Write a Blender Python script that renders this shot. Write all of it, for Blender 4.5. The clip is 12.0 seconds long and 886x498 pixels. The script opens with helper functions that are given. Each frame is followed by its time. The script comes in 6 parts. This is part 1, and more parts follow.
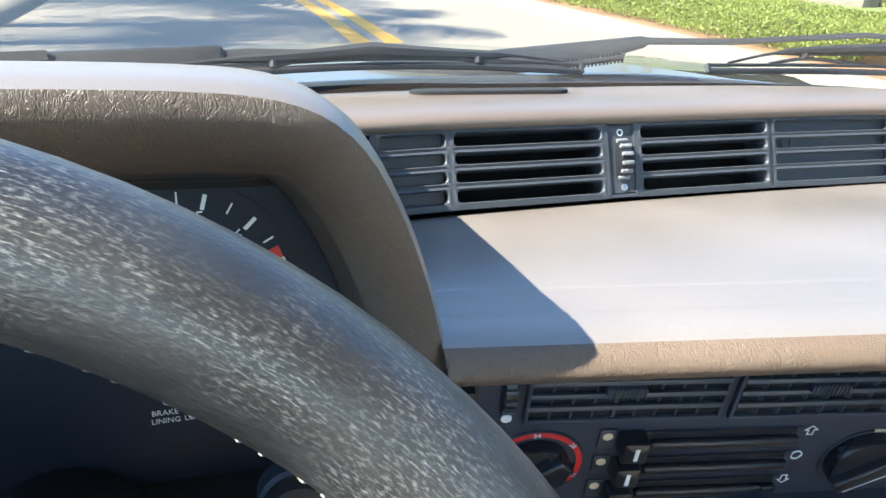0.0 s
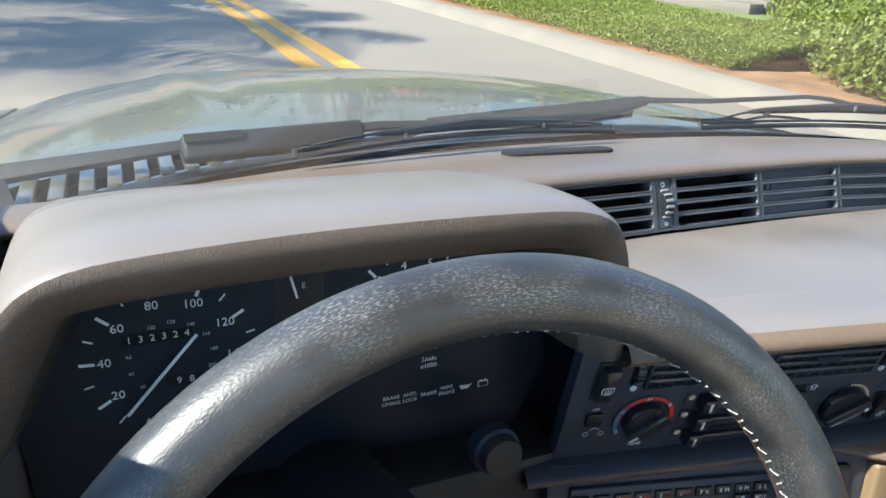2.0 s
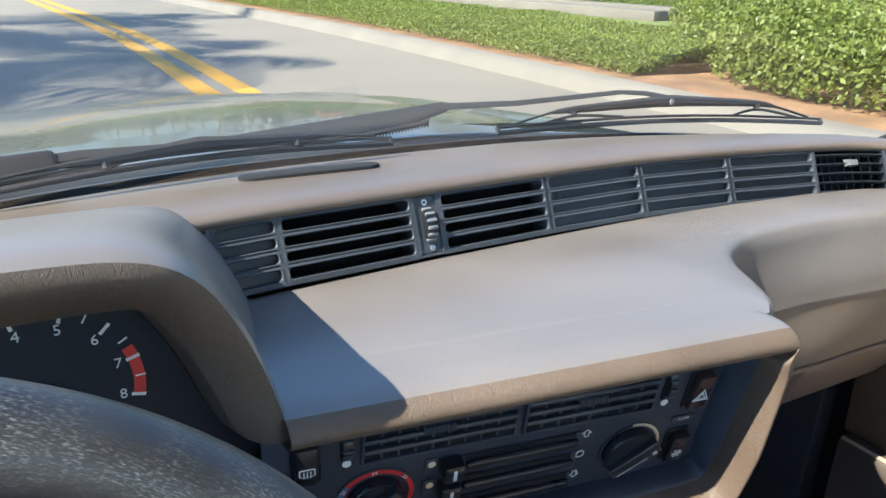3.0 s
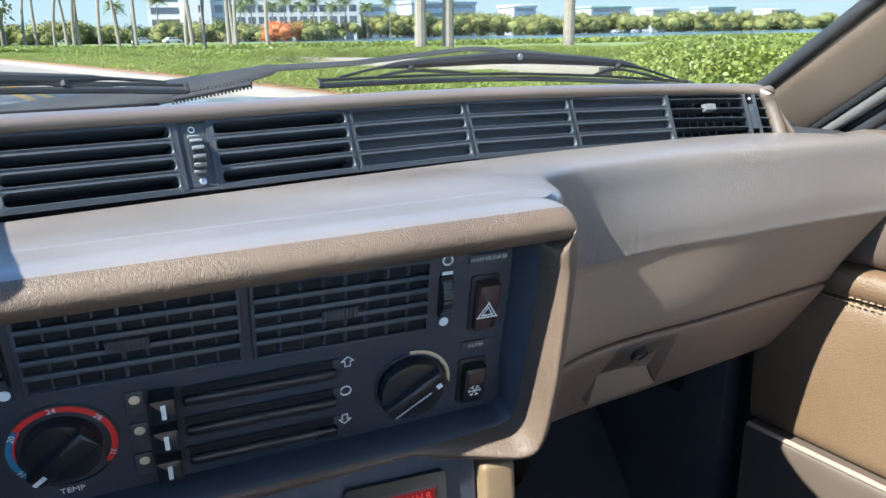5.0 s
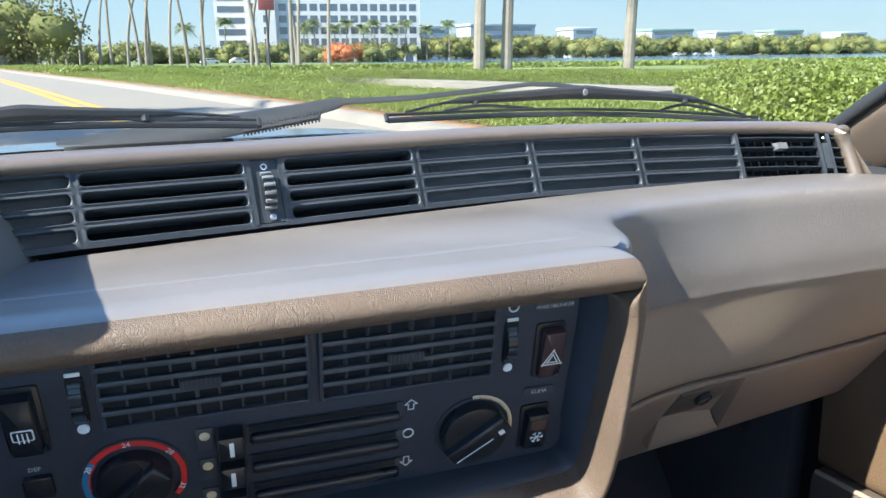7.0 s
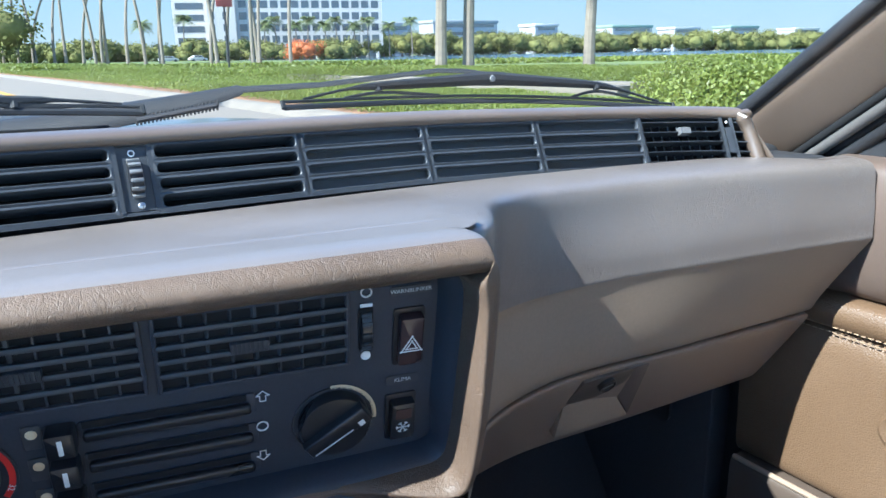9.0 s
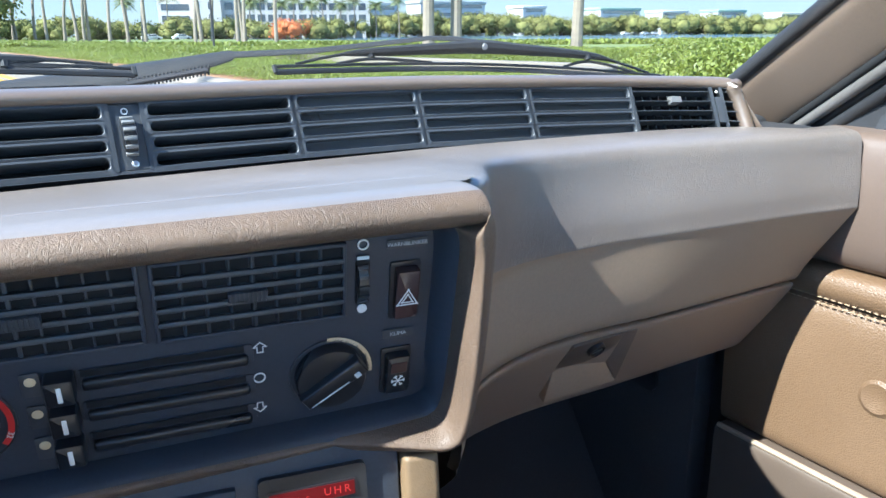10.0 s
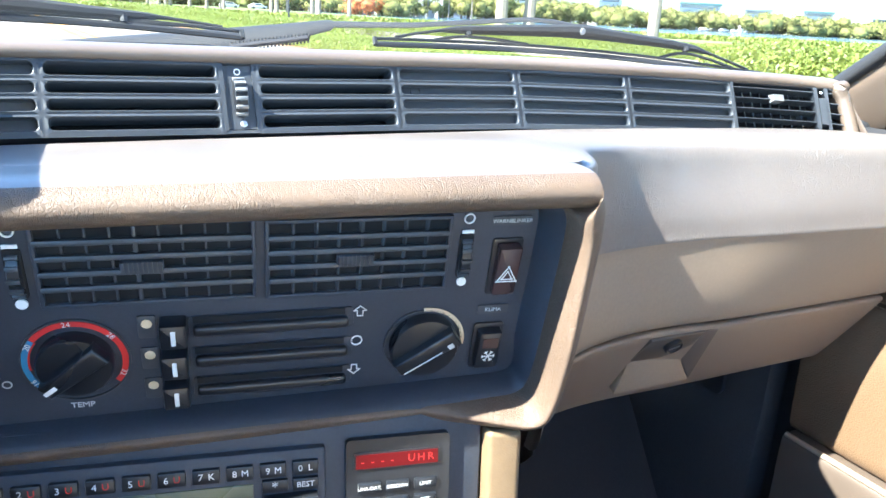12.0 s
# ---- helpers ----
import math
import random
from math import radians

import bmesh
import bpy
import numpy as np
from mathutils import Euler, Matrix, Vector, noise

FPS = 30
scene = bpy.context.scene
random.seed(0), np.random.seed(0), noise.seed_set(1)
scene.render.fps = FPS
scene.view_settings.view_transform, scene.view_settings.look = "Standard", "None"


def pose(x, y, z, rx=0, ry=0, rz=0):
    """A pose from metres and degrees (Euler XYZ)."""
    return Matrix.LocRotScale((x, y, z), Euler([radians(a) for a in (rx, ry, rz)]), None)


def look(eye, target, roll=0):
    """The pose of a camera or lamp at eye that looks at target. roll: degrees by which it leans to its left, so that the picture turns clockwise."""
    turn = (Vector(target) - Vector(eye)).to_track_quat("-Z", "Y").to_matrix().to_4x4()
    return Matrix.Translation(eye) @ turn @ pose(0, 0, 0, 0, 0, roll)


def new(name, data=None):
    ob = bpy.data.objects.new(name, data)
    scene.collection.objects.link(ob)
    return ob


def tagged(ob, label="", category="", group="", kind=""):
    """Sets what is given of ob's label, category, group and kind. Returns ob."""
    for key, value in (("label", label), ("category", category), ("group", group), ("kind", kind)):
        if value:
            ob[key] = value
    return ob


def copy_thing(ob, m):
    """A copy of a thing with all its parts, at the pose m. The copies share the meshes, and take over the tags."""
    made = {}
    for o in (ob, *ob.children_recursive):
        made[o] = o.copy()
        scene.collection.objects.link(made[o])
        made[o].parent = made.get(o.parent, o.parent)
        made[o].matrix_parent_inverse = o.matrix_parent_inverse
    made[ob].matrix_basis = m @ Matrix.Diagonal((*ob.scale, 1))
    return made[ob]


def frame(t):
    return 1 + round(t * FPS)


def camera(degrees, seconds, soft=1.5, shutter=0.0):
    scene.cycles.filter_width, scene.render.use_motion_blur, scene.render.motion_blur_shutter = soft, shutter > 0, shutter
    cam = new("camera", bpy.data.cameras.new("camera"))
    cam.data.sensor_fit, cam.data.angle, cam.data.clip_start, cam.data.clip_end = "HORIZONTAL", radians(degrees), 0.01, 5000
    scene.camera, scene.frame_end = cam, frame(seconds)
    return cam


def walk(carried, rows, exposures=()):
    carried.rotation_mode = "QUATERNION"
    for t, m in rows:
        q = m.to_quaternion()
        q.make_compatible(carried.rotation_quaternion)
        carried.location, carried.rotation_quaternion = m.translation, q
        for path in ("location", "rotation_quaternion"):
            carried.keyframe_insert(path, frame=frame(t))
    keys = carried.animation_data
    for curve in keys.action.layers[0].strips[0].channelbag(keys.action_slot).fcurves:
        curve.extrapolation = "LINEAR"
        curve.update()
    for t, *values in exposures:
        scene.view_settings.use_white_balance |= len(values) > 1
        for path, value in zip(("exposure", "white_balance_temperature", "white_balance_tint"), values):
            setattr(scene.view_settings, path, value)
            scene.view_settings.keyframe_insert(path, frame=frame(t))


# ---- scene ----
cam = camera(63.0, 12.0)
PATH = [
    (0, (-0.257, 0.061, 1.053), (0.277, 1.815, 0.253), 2.1),
    (0.5, (-0.26, 0.047, 1.094), (0.44, 1.739, 0.289), 2.3),
    (1, (-0.318, -0.002, 1.139), (0.386, 1.69, 0.338), 1.7),
    (1.5, (-0.398, -0.029, 1.145), (0.338, 1.643, 0.331), 3.0),
    (2, (-0.468, -0.025, 1.139), (0.298, 1.643, 0.345), 3.6),
    (2.5, (-0.366, -0.009, 1.131), (0.445, 1.653, 0.369), 1.8),
    (3, (-0.266, -0.003, 1.115), (0.655, 1.612, 0.377), 1.0),
    (3.2, (-0.243, -0.001, 1.107), (0.725, 1.591, 0.38), 1.1),
    (4.8, (-0.138, -0.034, 1.003), (0.884, 1.585, 0.423), -0.8),
    (5, (-0.127, -0.037, 0.993), (0.9, 1.583, 0.423), -1.1),
    (5.5, (-0.094, -0.043, 0.992), (0.947, 1.573, 0.438), -1.1),
    (6, (-0.084, -0.041, 0.999), (0.94, 1.589, 0.455), -0.9),
    (6.5, (-0.122, -0.03, 1.003), (0.834, 1.645, 0.474), -0.6),
    (8.3, (-0.138, -0.044, 1.016), (0.734, 1.685, 0.518), -1.1),
    (8.5, (-0.113, -0.047, 1.016), (0.797, 1.659, 0.506), -1.0),
    (9, (-0.072, -0.051, 0.995), (0.916, 1.608, 0.472), -1.0),
    (9.5, (-0.07, -0.056, 0.985), (0.954, 1.575, 0.444), -0.8),
    (10, (-0.081, -0.055, 0.981), (0.932, 1.573, 0.411), -0.4),
    (10.5, (-0.107, -0.047, 0.976), (0.866, 1.594, 0.377), 0.1),
    (11, (-0.116, -0.04, 0.942), (0.808, 1.618, 0.313), 0.7),
    (11.5, (-0.112, -0.03, 0.948), (0.779, 1.64, 0.301), 1.4),
    (12, (-0.107, -0.045, 0.977), (0.771, 1.643, 0.362), 3.0),
]
EXPOSURES = [(0, 2.6, 6500, 0), (0.5, 2.25, 6500, 0), (1, 2.1, 6500, 0), (1.5, 2.07, 6400, 0), (2.5, 1.93, 6200, 0), (3.2, 1.93, 6200, 0), (4.8, 2.11, 5850, 0), (6.5, 2.08, 5950, 0), (8.5, 2.01, 5900, 0), (9.5, 2.0, 4900, 0), (10, 2.25, 5600, 0), (10.5, 2.6, 5900, 0), (11, 2.85, 6000, 0), (11.5, 3.35, 6000, 0), (12, 3.25, 5900, 0)]
walk(cam, [(t, look(eye, target, roll)) for t, eye, target, roll in PATH], EXPOSURES)

# ---------------------------------------------------------------- light
SUN_DIR = Vector((-0.72, -0.055, 0.69)).normalized()
world = bpy.data.worlds.new("sky")
scene.world = world
world.use_nodes = True
wn = world.node_tree.nodes
sky = wn.new("ShaderNodeTexSky")
sky.sky_type = "NISHITA"
sky.sun_disc = False
sky.sun_elevation = math.asin(SUN_DIR.z)
sky.sun_rotation = math.atan2(SUN_DIR.x, SUN_DIR.y)
sky.air_density, sky.dust_density, sky.ozone_density = 1.0, 0.0, 4.0
sky.altitude = 2500
wn["Background"].inputs["Strength"].default_value = 0.15
world.node_tree.links.new(sky.outputs["Color"], wn["Background"].inputs["Color"])
sun = new("sun", bpy.data.lights.new("sun", "SUN"))
sun.data.energy, sun.data.angle, sun.data.color = 4.2, radians(0.53), (1.0, 0.95, 0.88)
sun.matrix_basis = look(SUN_DIR * 50, (0, 0, 0))


# ---------------------------------------------------------------- materials
def material(name, colour, rough=0.6, metal=0.0, coat=0.0, vary=0.15, grain=200.0, bump=0.0, bump_scale=None, spec=0.5,
             big=6.0, dirt=None, dirt_amount=0.0, dirt_scale=3.0, rough_vary=0.1, emit=None, island=False, voronoi=False, stretch=None, bump_depth=0.001, patchy=0, translucent=0.0):
    m = bpy.data.materials.new(name)
    m.use_nodes = True
    nt = m.node_tree
    n, l = nt.nodes, nt.links
    b = n["Principled BSDF"]
    b.inputs["Metallic"].default_value = metal
    b.inputs["Coat Weight"].default_value = coat
    b.inputs["Coat Roughness"].default_value = 0.05
    b.inputs["Specular IOR Level"].default_value = spec
    co = n.new("ShaderNodeTexCoord")
    at = co.outputs["Object"]
    if stretch:
        mp = n.new("ShaderNodeMapping")
        mp.inputs["Scale"].default_value = stretch
        l.new(at, mp.inputs["Vector"])
        at = mp.outputs["Vector"]

    def noise_at(scale, detail=4):
        t = n.new("ShaderNodeTexNoise")
        t.inputs["Scale"].default_value, t.inputs["Detail"].default_value = scale, detail
        l.new(at, t.inputs["Vector"])
        return t.outputs["Fac"]

    def ramp(fac, lo, hi, a=0.0, c=1.0):
        r = n.new("ShaderNodeMapRange")
        r.inputs["From Min"].default_value, r.inputs["From Max"].default_value = lo, hi
        r.inputs["To Min"].default_value, r.inputs["To Max"].default_value = a, c
        l.new(fac, r.inputs["Value"])
        return r.outputs["Result"]

    def mix(fac, a, c, kind="MIX"):
        x = n.new("ShaderNodeMix")
        x.data_type, x.blend_type = "RGBA", kind
        for sock, v in ((x.inputs["Factor"], fac), (x.inputs["A"], a), (x.inputs["B"], c)):
            if hasattr(v, "links"):
                l.new(v, sock)
            elif isinstance(v, (int, float)):
                sock.default_value = v
            else:
                sock.default_value = (*v, 1.0)
        return x.outputs["Result"]

    fine = ramp(noise_at(grain, 3), 0.3, 0.7)
    broad = ramp(noise_at(big, 4), 0.3, 0.7)
    lo = tuple(c * (1 - vary) for c in colour)
    hi = tuple(min(1, c * (1 + vary)) for c in colour)
    c = mix(broad, lo, hi)
    c = mix(ramp(fine, 0, 1, 0, 0.5), c, tuple(x * (1 - vary) for x in colour))
    if island:
        g = n.new("ShaderNodeNewGeometry")
        c = mix(ramp(g.outputs["Random Per Island"], 0, 1, 0, 0.6), c, tuple(min(1, x * 1.7) for x in colour))
    if dirt:
        flecks = ramp(noise_at(dirt_scale, 6), 0.62 - dirt_amount * 0.3, 0.75)
        if patchy:
            mul = n.new("ShaderNodeMath")
            mul.operation = "MULTIPLY"
            l.new(flecks, mul.inputs[0])
            l.new(ramp(noise_at(patchy, 3), 0.38, 0.68), mul.inputs[1])
            flecks = mul.outputs["Value"]
        c = mix(flecks, c, dirt)
    l.new(c, b.inputs["Base Color"])
    r = ramp(broad, 0, 1, max(0.02, rough - rough_vary), min(1, rough + rough_vary))
    l.new(r, b.inputs["Roughness"])
    if bump:
        bm_node = n.new("ShaderNodeBump")
        bm_node.inputs["Strength"].default_value = bump
        bm_node.inputs["Distance"].default_value = bump_depth
        if voronoi:
            v = n.new("ShaderNodeTexVoronoi")
            v.feature = "DISTANCE_TO_EDGE"
            v.inputs["Scale"].default_value = bump_scale or grain
            w = n.new("ShaderNodeTexNoise")
            w.inputs["Scale"].default_value = (bump_scale or grain) * 0.4
            l.new(at, w.inputs["Vector"])
            add = n.new("ShaderNodeVectorMath")
            add.operation = "MULTIPLY_ADD"
            l.new(w.outputs["Color"], add.inputs[0])
            add.inputs[1].default_value = (0.006, 0.006, 0.006)
            l.new(at, add.inputs[2])
            l.new(add.outputs["Vector"], v.inputs["Vector"])
            l.new(ramp(v.outputs["Distance"], 0.0, 0.25), bm_node.inputs["Height"])
        else:
            l.new(noise_at(bump_scale or grain, 5), bm_node.inputs["Height"])
        l.new(bm_node.outputs["Normal"], b.inputs["Normal"])
    if translucent:
        tl = n.new("ShaderNodeBsdfTranslucent")
        ms = n.new("ShaderNodeMixShader")
        ms.inputs["Fac"].default_value = translucent
        l.new(c, tl.inputs["Color"])
        l.new(b.outputs["BSDF"], ms.inputs[1])
        l.new(tl.outputs["BSDF"], ms.inputs[2])
        l.new(ms.outputs["Shader"], n["Material Output"].inputs["Surface"])
    if emit:
        b.inputs["Emission Color"].default_value = (*emit[:3], 1)
        b.inputs["Emission Strength"].default_value = emit[3]
    return m


def leather(name, colour, rough, crease, spread=(1, 1, 1), patch=14.0, cover=(0.42, 0.62), spec=0.9, vary=0.12):
    """Grained vinyl: fine pebble, and branching creases that come and go in patches."""
    m = material(name, colour, rough, vary=vary, grain=380, big=8, spec=spec, rough_vary=0.07)
    n, l = m.node_tree.nodes, m.node_tree.links
    b = n["Principled BSDF"]
    co, mp = n.new("ShaderNodeTexCoord"), n.new("ShaderNodeMapping")
    mp.inputs["Scale"].default_value = spread
    l.new(co.outputs["Object"], mp.inputs["Vector"])

    def tex(scale, detail, vector, distort=0.0):
        t = n.new("ShaderNodeTexNoise")
        t.inputs["Scale"].default_value, t.inputs["Detail"].default_value, t.inputs["Distortion"].default_value = scale, detail, distort
        l.new(vector, t.inputs["Vector"])
        return t.outputs["Fac"]

    def calc(kind, a, c):
        x = n.new("ShaderNodeMath")
        x.operation = kind
        for sock, v in zip(x.inputs, (a, c)):
            if isinstance(v, (int, float)):
                sock.default_value = v
            else:
                l.new(v, sock)
        return x.outputs["Value"]

    ridge = calc("ABSOLUTE", calc("SUBTRACT", tex(110, 2, mp.outputs["Vector"], 1.2), 0.5), 0.0)
    fold = n.new("ShaderNodeMapRange")
    fold.inputs["From Max"].default_value = 0.05
    l.new(ridge, fold.inputs["Value"])
    ridge2 = calc("ABSOLUTE", calc("SUBTRACT", tex(300, 2, mp.outputs["Vector"], 1.0), 0.5), 0.0)
    fold2 = n.new("ShaderNodeMapRange")
    fold2.inputs["From Max"].default_value = 0.07
    l.new(ridge2, fold2.inputs["Value"])
    mask = n.new("ShaderNodeMapRange")
    mask.inputs["From Min"].default_value, mask.inputs["From Max"].default_value = cover
    l.new(tex(patch, 2, co.outputs["Object"]), mask.inputs["Value"])
    creases = calc("MULTIPLY", calc("ADD", fold.outputs["Result"], calc("MULTIPLY", fold2.outputs["Result"], 0.6)), calc("MULTIPLY", mask.outputs["Result"], crease))
    height = calc("ADD", creases, calc("MULTIPLY", tex(1500, 2, co.outputs["Object"]), 0.22))
    bump = n.new("ShaderNodeBump")
    bump.inputs["Strength"].default_value, bump.inputs["Distance"].default_value = 0.8, 0.0005
    l.new(height, bump.inputs["Height"])
    l.new(bump.outputs["Normal"], b.inputs["Normal"])
    return m


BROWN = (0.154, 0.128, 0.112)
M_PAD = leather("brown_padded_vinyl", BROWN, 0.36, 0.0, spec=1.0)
M_SLOPE = leather("creased_brown_vinyl", BROWN, 0.36, 0.55, spread=(1.3, 1, 0.8), patch=9.0, cover=(0.42, 0.6), spec=1.0)
# Pad vinyl with creases; the hood lip's shade is put into the darker brown.
M_HOODLIP = leather("shaded_pebbled_vinyl", (0.105, 0.08, 0.064), 0.45, 0.4, spread=(2.2, 1.6, 1.2), patch=22.0, cover=(0.3, 0.5), spec=0.35, vary=0.2)
M_TOPPAD = leather("dark_brown_top_vinyl", (0.12, 0.086, 0.062), 0.4, 0.0, spec=0.9)
# Creased pad vinyl, browned down to hold the shade of the unlit lip.
M_PAD_WRINKLED = leather("shaded_wrinkled_vinyl", (0.118, 0.08, 0.056), 0.45, 0.45, spread=(2.2, 1.6, 1.2), patch=22.0, cover=(0.3, 0.5), spec=0.35, vary=0.2)
# Lid vinyl, raised in tone to make up for missing bounced light.
M_LID = leather("glovebox_vinyl", (0.23, 0.165, 0.12), 0.45, 0.0, spec=0.6)
M_TRIM = material("taupe_trim", (0.27, 0.2, 0.142), 0.48, vary=0.1, grain=300, bump=0.15, bump_scale=600)
# For surfaces out of view, pale so that they throw light onto the dash.
M_BOUNCE = material("pale_bounce_tan", (0.7, 0.58, 0.45), 0.5, vary=0.1, grain=160)
M_LEATHER = material("tan_leather", (0.135, 0.082, 0.045), 0.5, vary=0.12, grain=160, big=8, bump=0.3, bump_scale=300, voronoi=True)
M_CONSOLE = material("tan_console_leather", (0.15, 0.098, 0.052), 0.5, vary=0.12, grain=200, bump=0.1, bump_scale=500, voronoi=True)
M_BLACK = material("matt_black_plastic", (0.034, 0.04, 0.053), 0.42, vary=0.25, grain=500, bump=0.1, bump_scale=900, spec=0.4)
M_DASHBLACK = material("dark_grey_vent_plastic", (0.04, 0.044, 0.051), 0.42, vary=0.2, grain=400, bump=0.08, bump_scale=900)
M_GLOSSBLACK = material("satin_black_plastic", (0.014, 0.015, 0.018), 0.28, vary=0.2, grain=300)
# Near-black; puts the darkness of vents, slots and gaps into the colour.
M_DEEP = material("void_shade_black", (0.005, 0.005, 0.006), 0.9, vary=0.1)
M_CLUSTER = material("gauge_face_black", (0.016, 0.019, 0.026), 0.6, spec=0.25, vary=0.2, grain=300)
def worn_rim_material():
    """Black leather, scratched along its length where it is handled (uv in metres along and round the rim)."""
    m = material("worn_black_leather", (0.017, 0.0165, 0.0175), 0.38, vary=0.3, grain=260, big=20, spec=0.65, rough_vary=0.1)
    n, l = m.node_tree.nodes, m.node_tree.links
    b = n["Principled BSDF"]
    uv = n.new("ShaderNodeUVMap")
    base = b.inputs["Base Color"].links[0].from_socket

    def tex(scale, detail, stretch):
        mp, t = n.new("ShaderNodeMapping"), n.new("ShaderNodeTexNoise")
        mp.inputs["Scale"].default_value = stretch
        t.inputs["Scale"].default_value, t.inputs["Detail"].default_value = scale, detail
        l.new(uv.outputs["UV"], mp.inputs["Vector"])
        l.new(mp.outputs["Vector"], t.inputs["Vector"])
        return t.outputs["Fac"]

    def span(fac, lo, hi):
        r = n.new("ShaderNodeMapRange")
        r.inputs["From Min"].default_value, r.inputs["From Max"].default_value = lo, hi
        l.new(fac, r.inputs["Value"])
        return r.outputs["Result"]

    def times(a, c):
        x = n.new("ShaderNodeMath")
        x.operation = "MULTIPLY"
        l.new(a, x.inputs[0])
        if isinstance(c, float):
            x.inputs[1].default_value = c
        else:
            l.new(c, x.inputs[1])
        return x.outputs["Value"]

    patch = span(tex(26, 4, (1, 1.4, 1)), 0.42, 0.66)
    scratch = times(times(span(tex(2200, 2, (0.2, 1, 1)), 0.55, 0.78), patch), 0.45)
    speck = times(times(span(tex(1500, 4, (0.4, 1, 1)), 0.52, 0.76), patch), 0.42)
    rub = times(span(tex(30, 5, (0.5, 1, 1)), 0.4, 0.72), 0.10)
    c = base
    for fac, tone in ((rub, (0.2, 0.2, 0.21, 1)), (speck, (0.42, 0.41, 0.4, 1)), (scratch, (0.5, 0.49, 0.47, 1))):
        x = n.new("ShaderNodeMix")
        x.data_type = "RGBA"
        l.new(fac, x.inputs["Factor"])
        l.new(c, x.inputs["A"])
        x.inputs["B"].default_value = tone
        c = x.outputs["Result"]
    l.new(c, b.inputs["Base Color"])
    bump = n.new("ShaderNodeBump")
    bump.inputs["Strength"].default_value, bump.inputs["Distance"].default_value = 0.6, 0.0003
    l.new(tex(1100, 3, (0.6, 1, 1)), bump.inputs["Height"])
    l.new(bump.outputs["Normal"], b.inputs["Normal"])
    return m


M_RIM = worn_rim_material()
M_RIMIN = material("black_leather_underside", (0.018, 0.017, 0.016), 0.6, vary=0.3, grain=300, bump=0.2)
M_SEAM = material("red_brown_seam", (0.12, 0.04, 0.025), 0.7)
M_GREY = material("grey_plastic", (0.16, 0.16, 0.16), 0.45)
M_TANTHREAD = material("tan_thread", (0.3, 0.21, 0.13), 0.8)
M_THREAD = material("pale_thread", (0.3, 0.28, 0.25), 0.8)
M_WHITE = material("white_print", (0.72, 0.72, 0.7), 0.5, vary=0.05)
M_PRINT = material("faded_white_print", (0.5, 0.52, 0.52), 0.5, vary=0.1)
M_CREAM = material("cream_print", (0.62, 0.5, 0.32), 0.5, vary=0.05)
M_RED = material("red_print", (0.55, 0.02, 0.02), 0.5, vary=0.05)
M_BLUE = material("blue_print", (0.03, 0.17, 0.32), 0.5, vary=0.05)
M_SWITCH = material("dark_red_switch", (0.05, 0.028, 0.028), 0.22, vary=0.1)
M_LCD = material("grey_green_display", (0.09, 0.1, 0.06), 0.25, vary=0.1, grain=60)
M_LED = material("red_display_window", (0.06, 0.002, 0.003), 0.35, spec=0.2, vary=0.2, emit=(0.9, 0.02, 0.02, 0.012))
M_SEGMENT = material("lit_red_segments", (0.3, 0.012, 0.012), 0.3, emit=(1.0, 0.04, 0.03, 0.06))
M_CHROME = material("worn_metal", (0.5, 0.5, 0.5), 0.3, metal=1.0, vary=0.1)
M_RUBBER = material("black_rubber", (0.018, 0.018, 0.02), 0.55, vary=0.2, grain=200)
M_WIPER = material("matt_black_wiper_paint", (0.028, 0.029, 0.03), 0.55, spec=0.25, vary=0.25, grain=120)
M_PAINT = material("beige_metallic_paint", (0.10, 0.096, 0.07), 0.3, metal=0.15, coat=0.6, vary=0.08, grain=900, rough_vary=0.05, spec=0.4)
M_LIP = material("glossy_lip_paint", (0.05, 0.055, 0.05), 0.12, metal=0.2, coat=1.0, vary=0.08, grain=900, rough_vary=0.03)
M_CARPET = material("dark_carpet", (0.035, 0.033, 0.035), 0.95, vary=0.3, grain=300, bump=0.5)
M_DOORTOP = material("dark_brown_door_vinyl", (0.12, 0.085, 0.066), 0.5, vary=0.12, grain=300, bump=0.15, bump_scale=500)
M_POCKET = leather("dark_brown_pocket_vinyl", (0.085, 0.062, 0.047), 0.5, 0.0, spec=0.5)
M_SEALCLOTH = material("grey_brown_cloth_seal", (0.10, 0.09, 0.084), 0.95, vary=0.2, grain=500, bump=0.3)
M_SAIL = material("dark_grey_grained_plastic", (0.035, 0.036, 0.04), 0.5, vary=0.2, grain=400, bump=0.2, bump_scale=500)
M_PILLAR = leather("brown_pillar_trim", (0.15, 0.108, 0.08), 0.5, 0.0, spec=0.5)
# Hood vinyl again, darkened so that its shade sits in the colour.
M_UNDER = leather("shaded_inner_vinyl", (0.05, 0.038, 0.031), 0.5, 0.0, spec=0.4)
M_HEADLINER = material("headliner", (0.76, 0.75, 0.73), 0.9, vary=0.1)
M_ROAD = material("pale_asphalt", (0.19, 0.16, 0.122), 0.85, vary=0.1, grain=60, big=0.35, bump=0.3, bump_scale=80, dirt=(0.165, 0.145, 0.118), dirt_amount=0.25, dirt_scale=0.5)
M_YELLOW = material("yellow_road_paint", (0.5, 0.25, 0.02), 0.7, vary=0.12, grain=40, big=1.5)
M_KERB = material("pale_concrete", (0.18, 0.155, 0.122), 0.85, vary=0.15, grain=50, big=1.2, bump=0.2)
M_MULCH = material("brown_mulch", (0.25, 0.135, 0.065), 0.95, vary=0.4, grain=25, big=2, bump=0.8, bump_scale=40)
M_GRASS = material("grass", (0.13, 0.16, 0.035), 0.9, vary=0.35, grain=8, big=0.4)
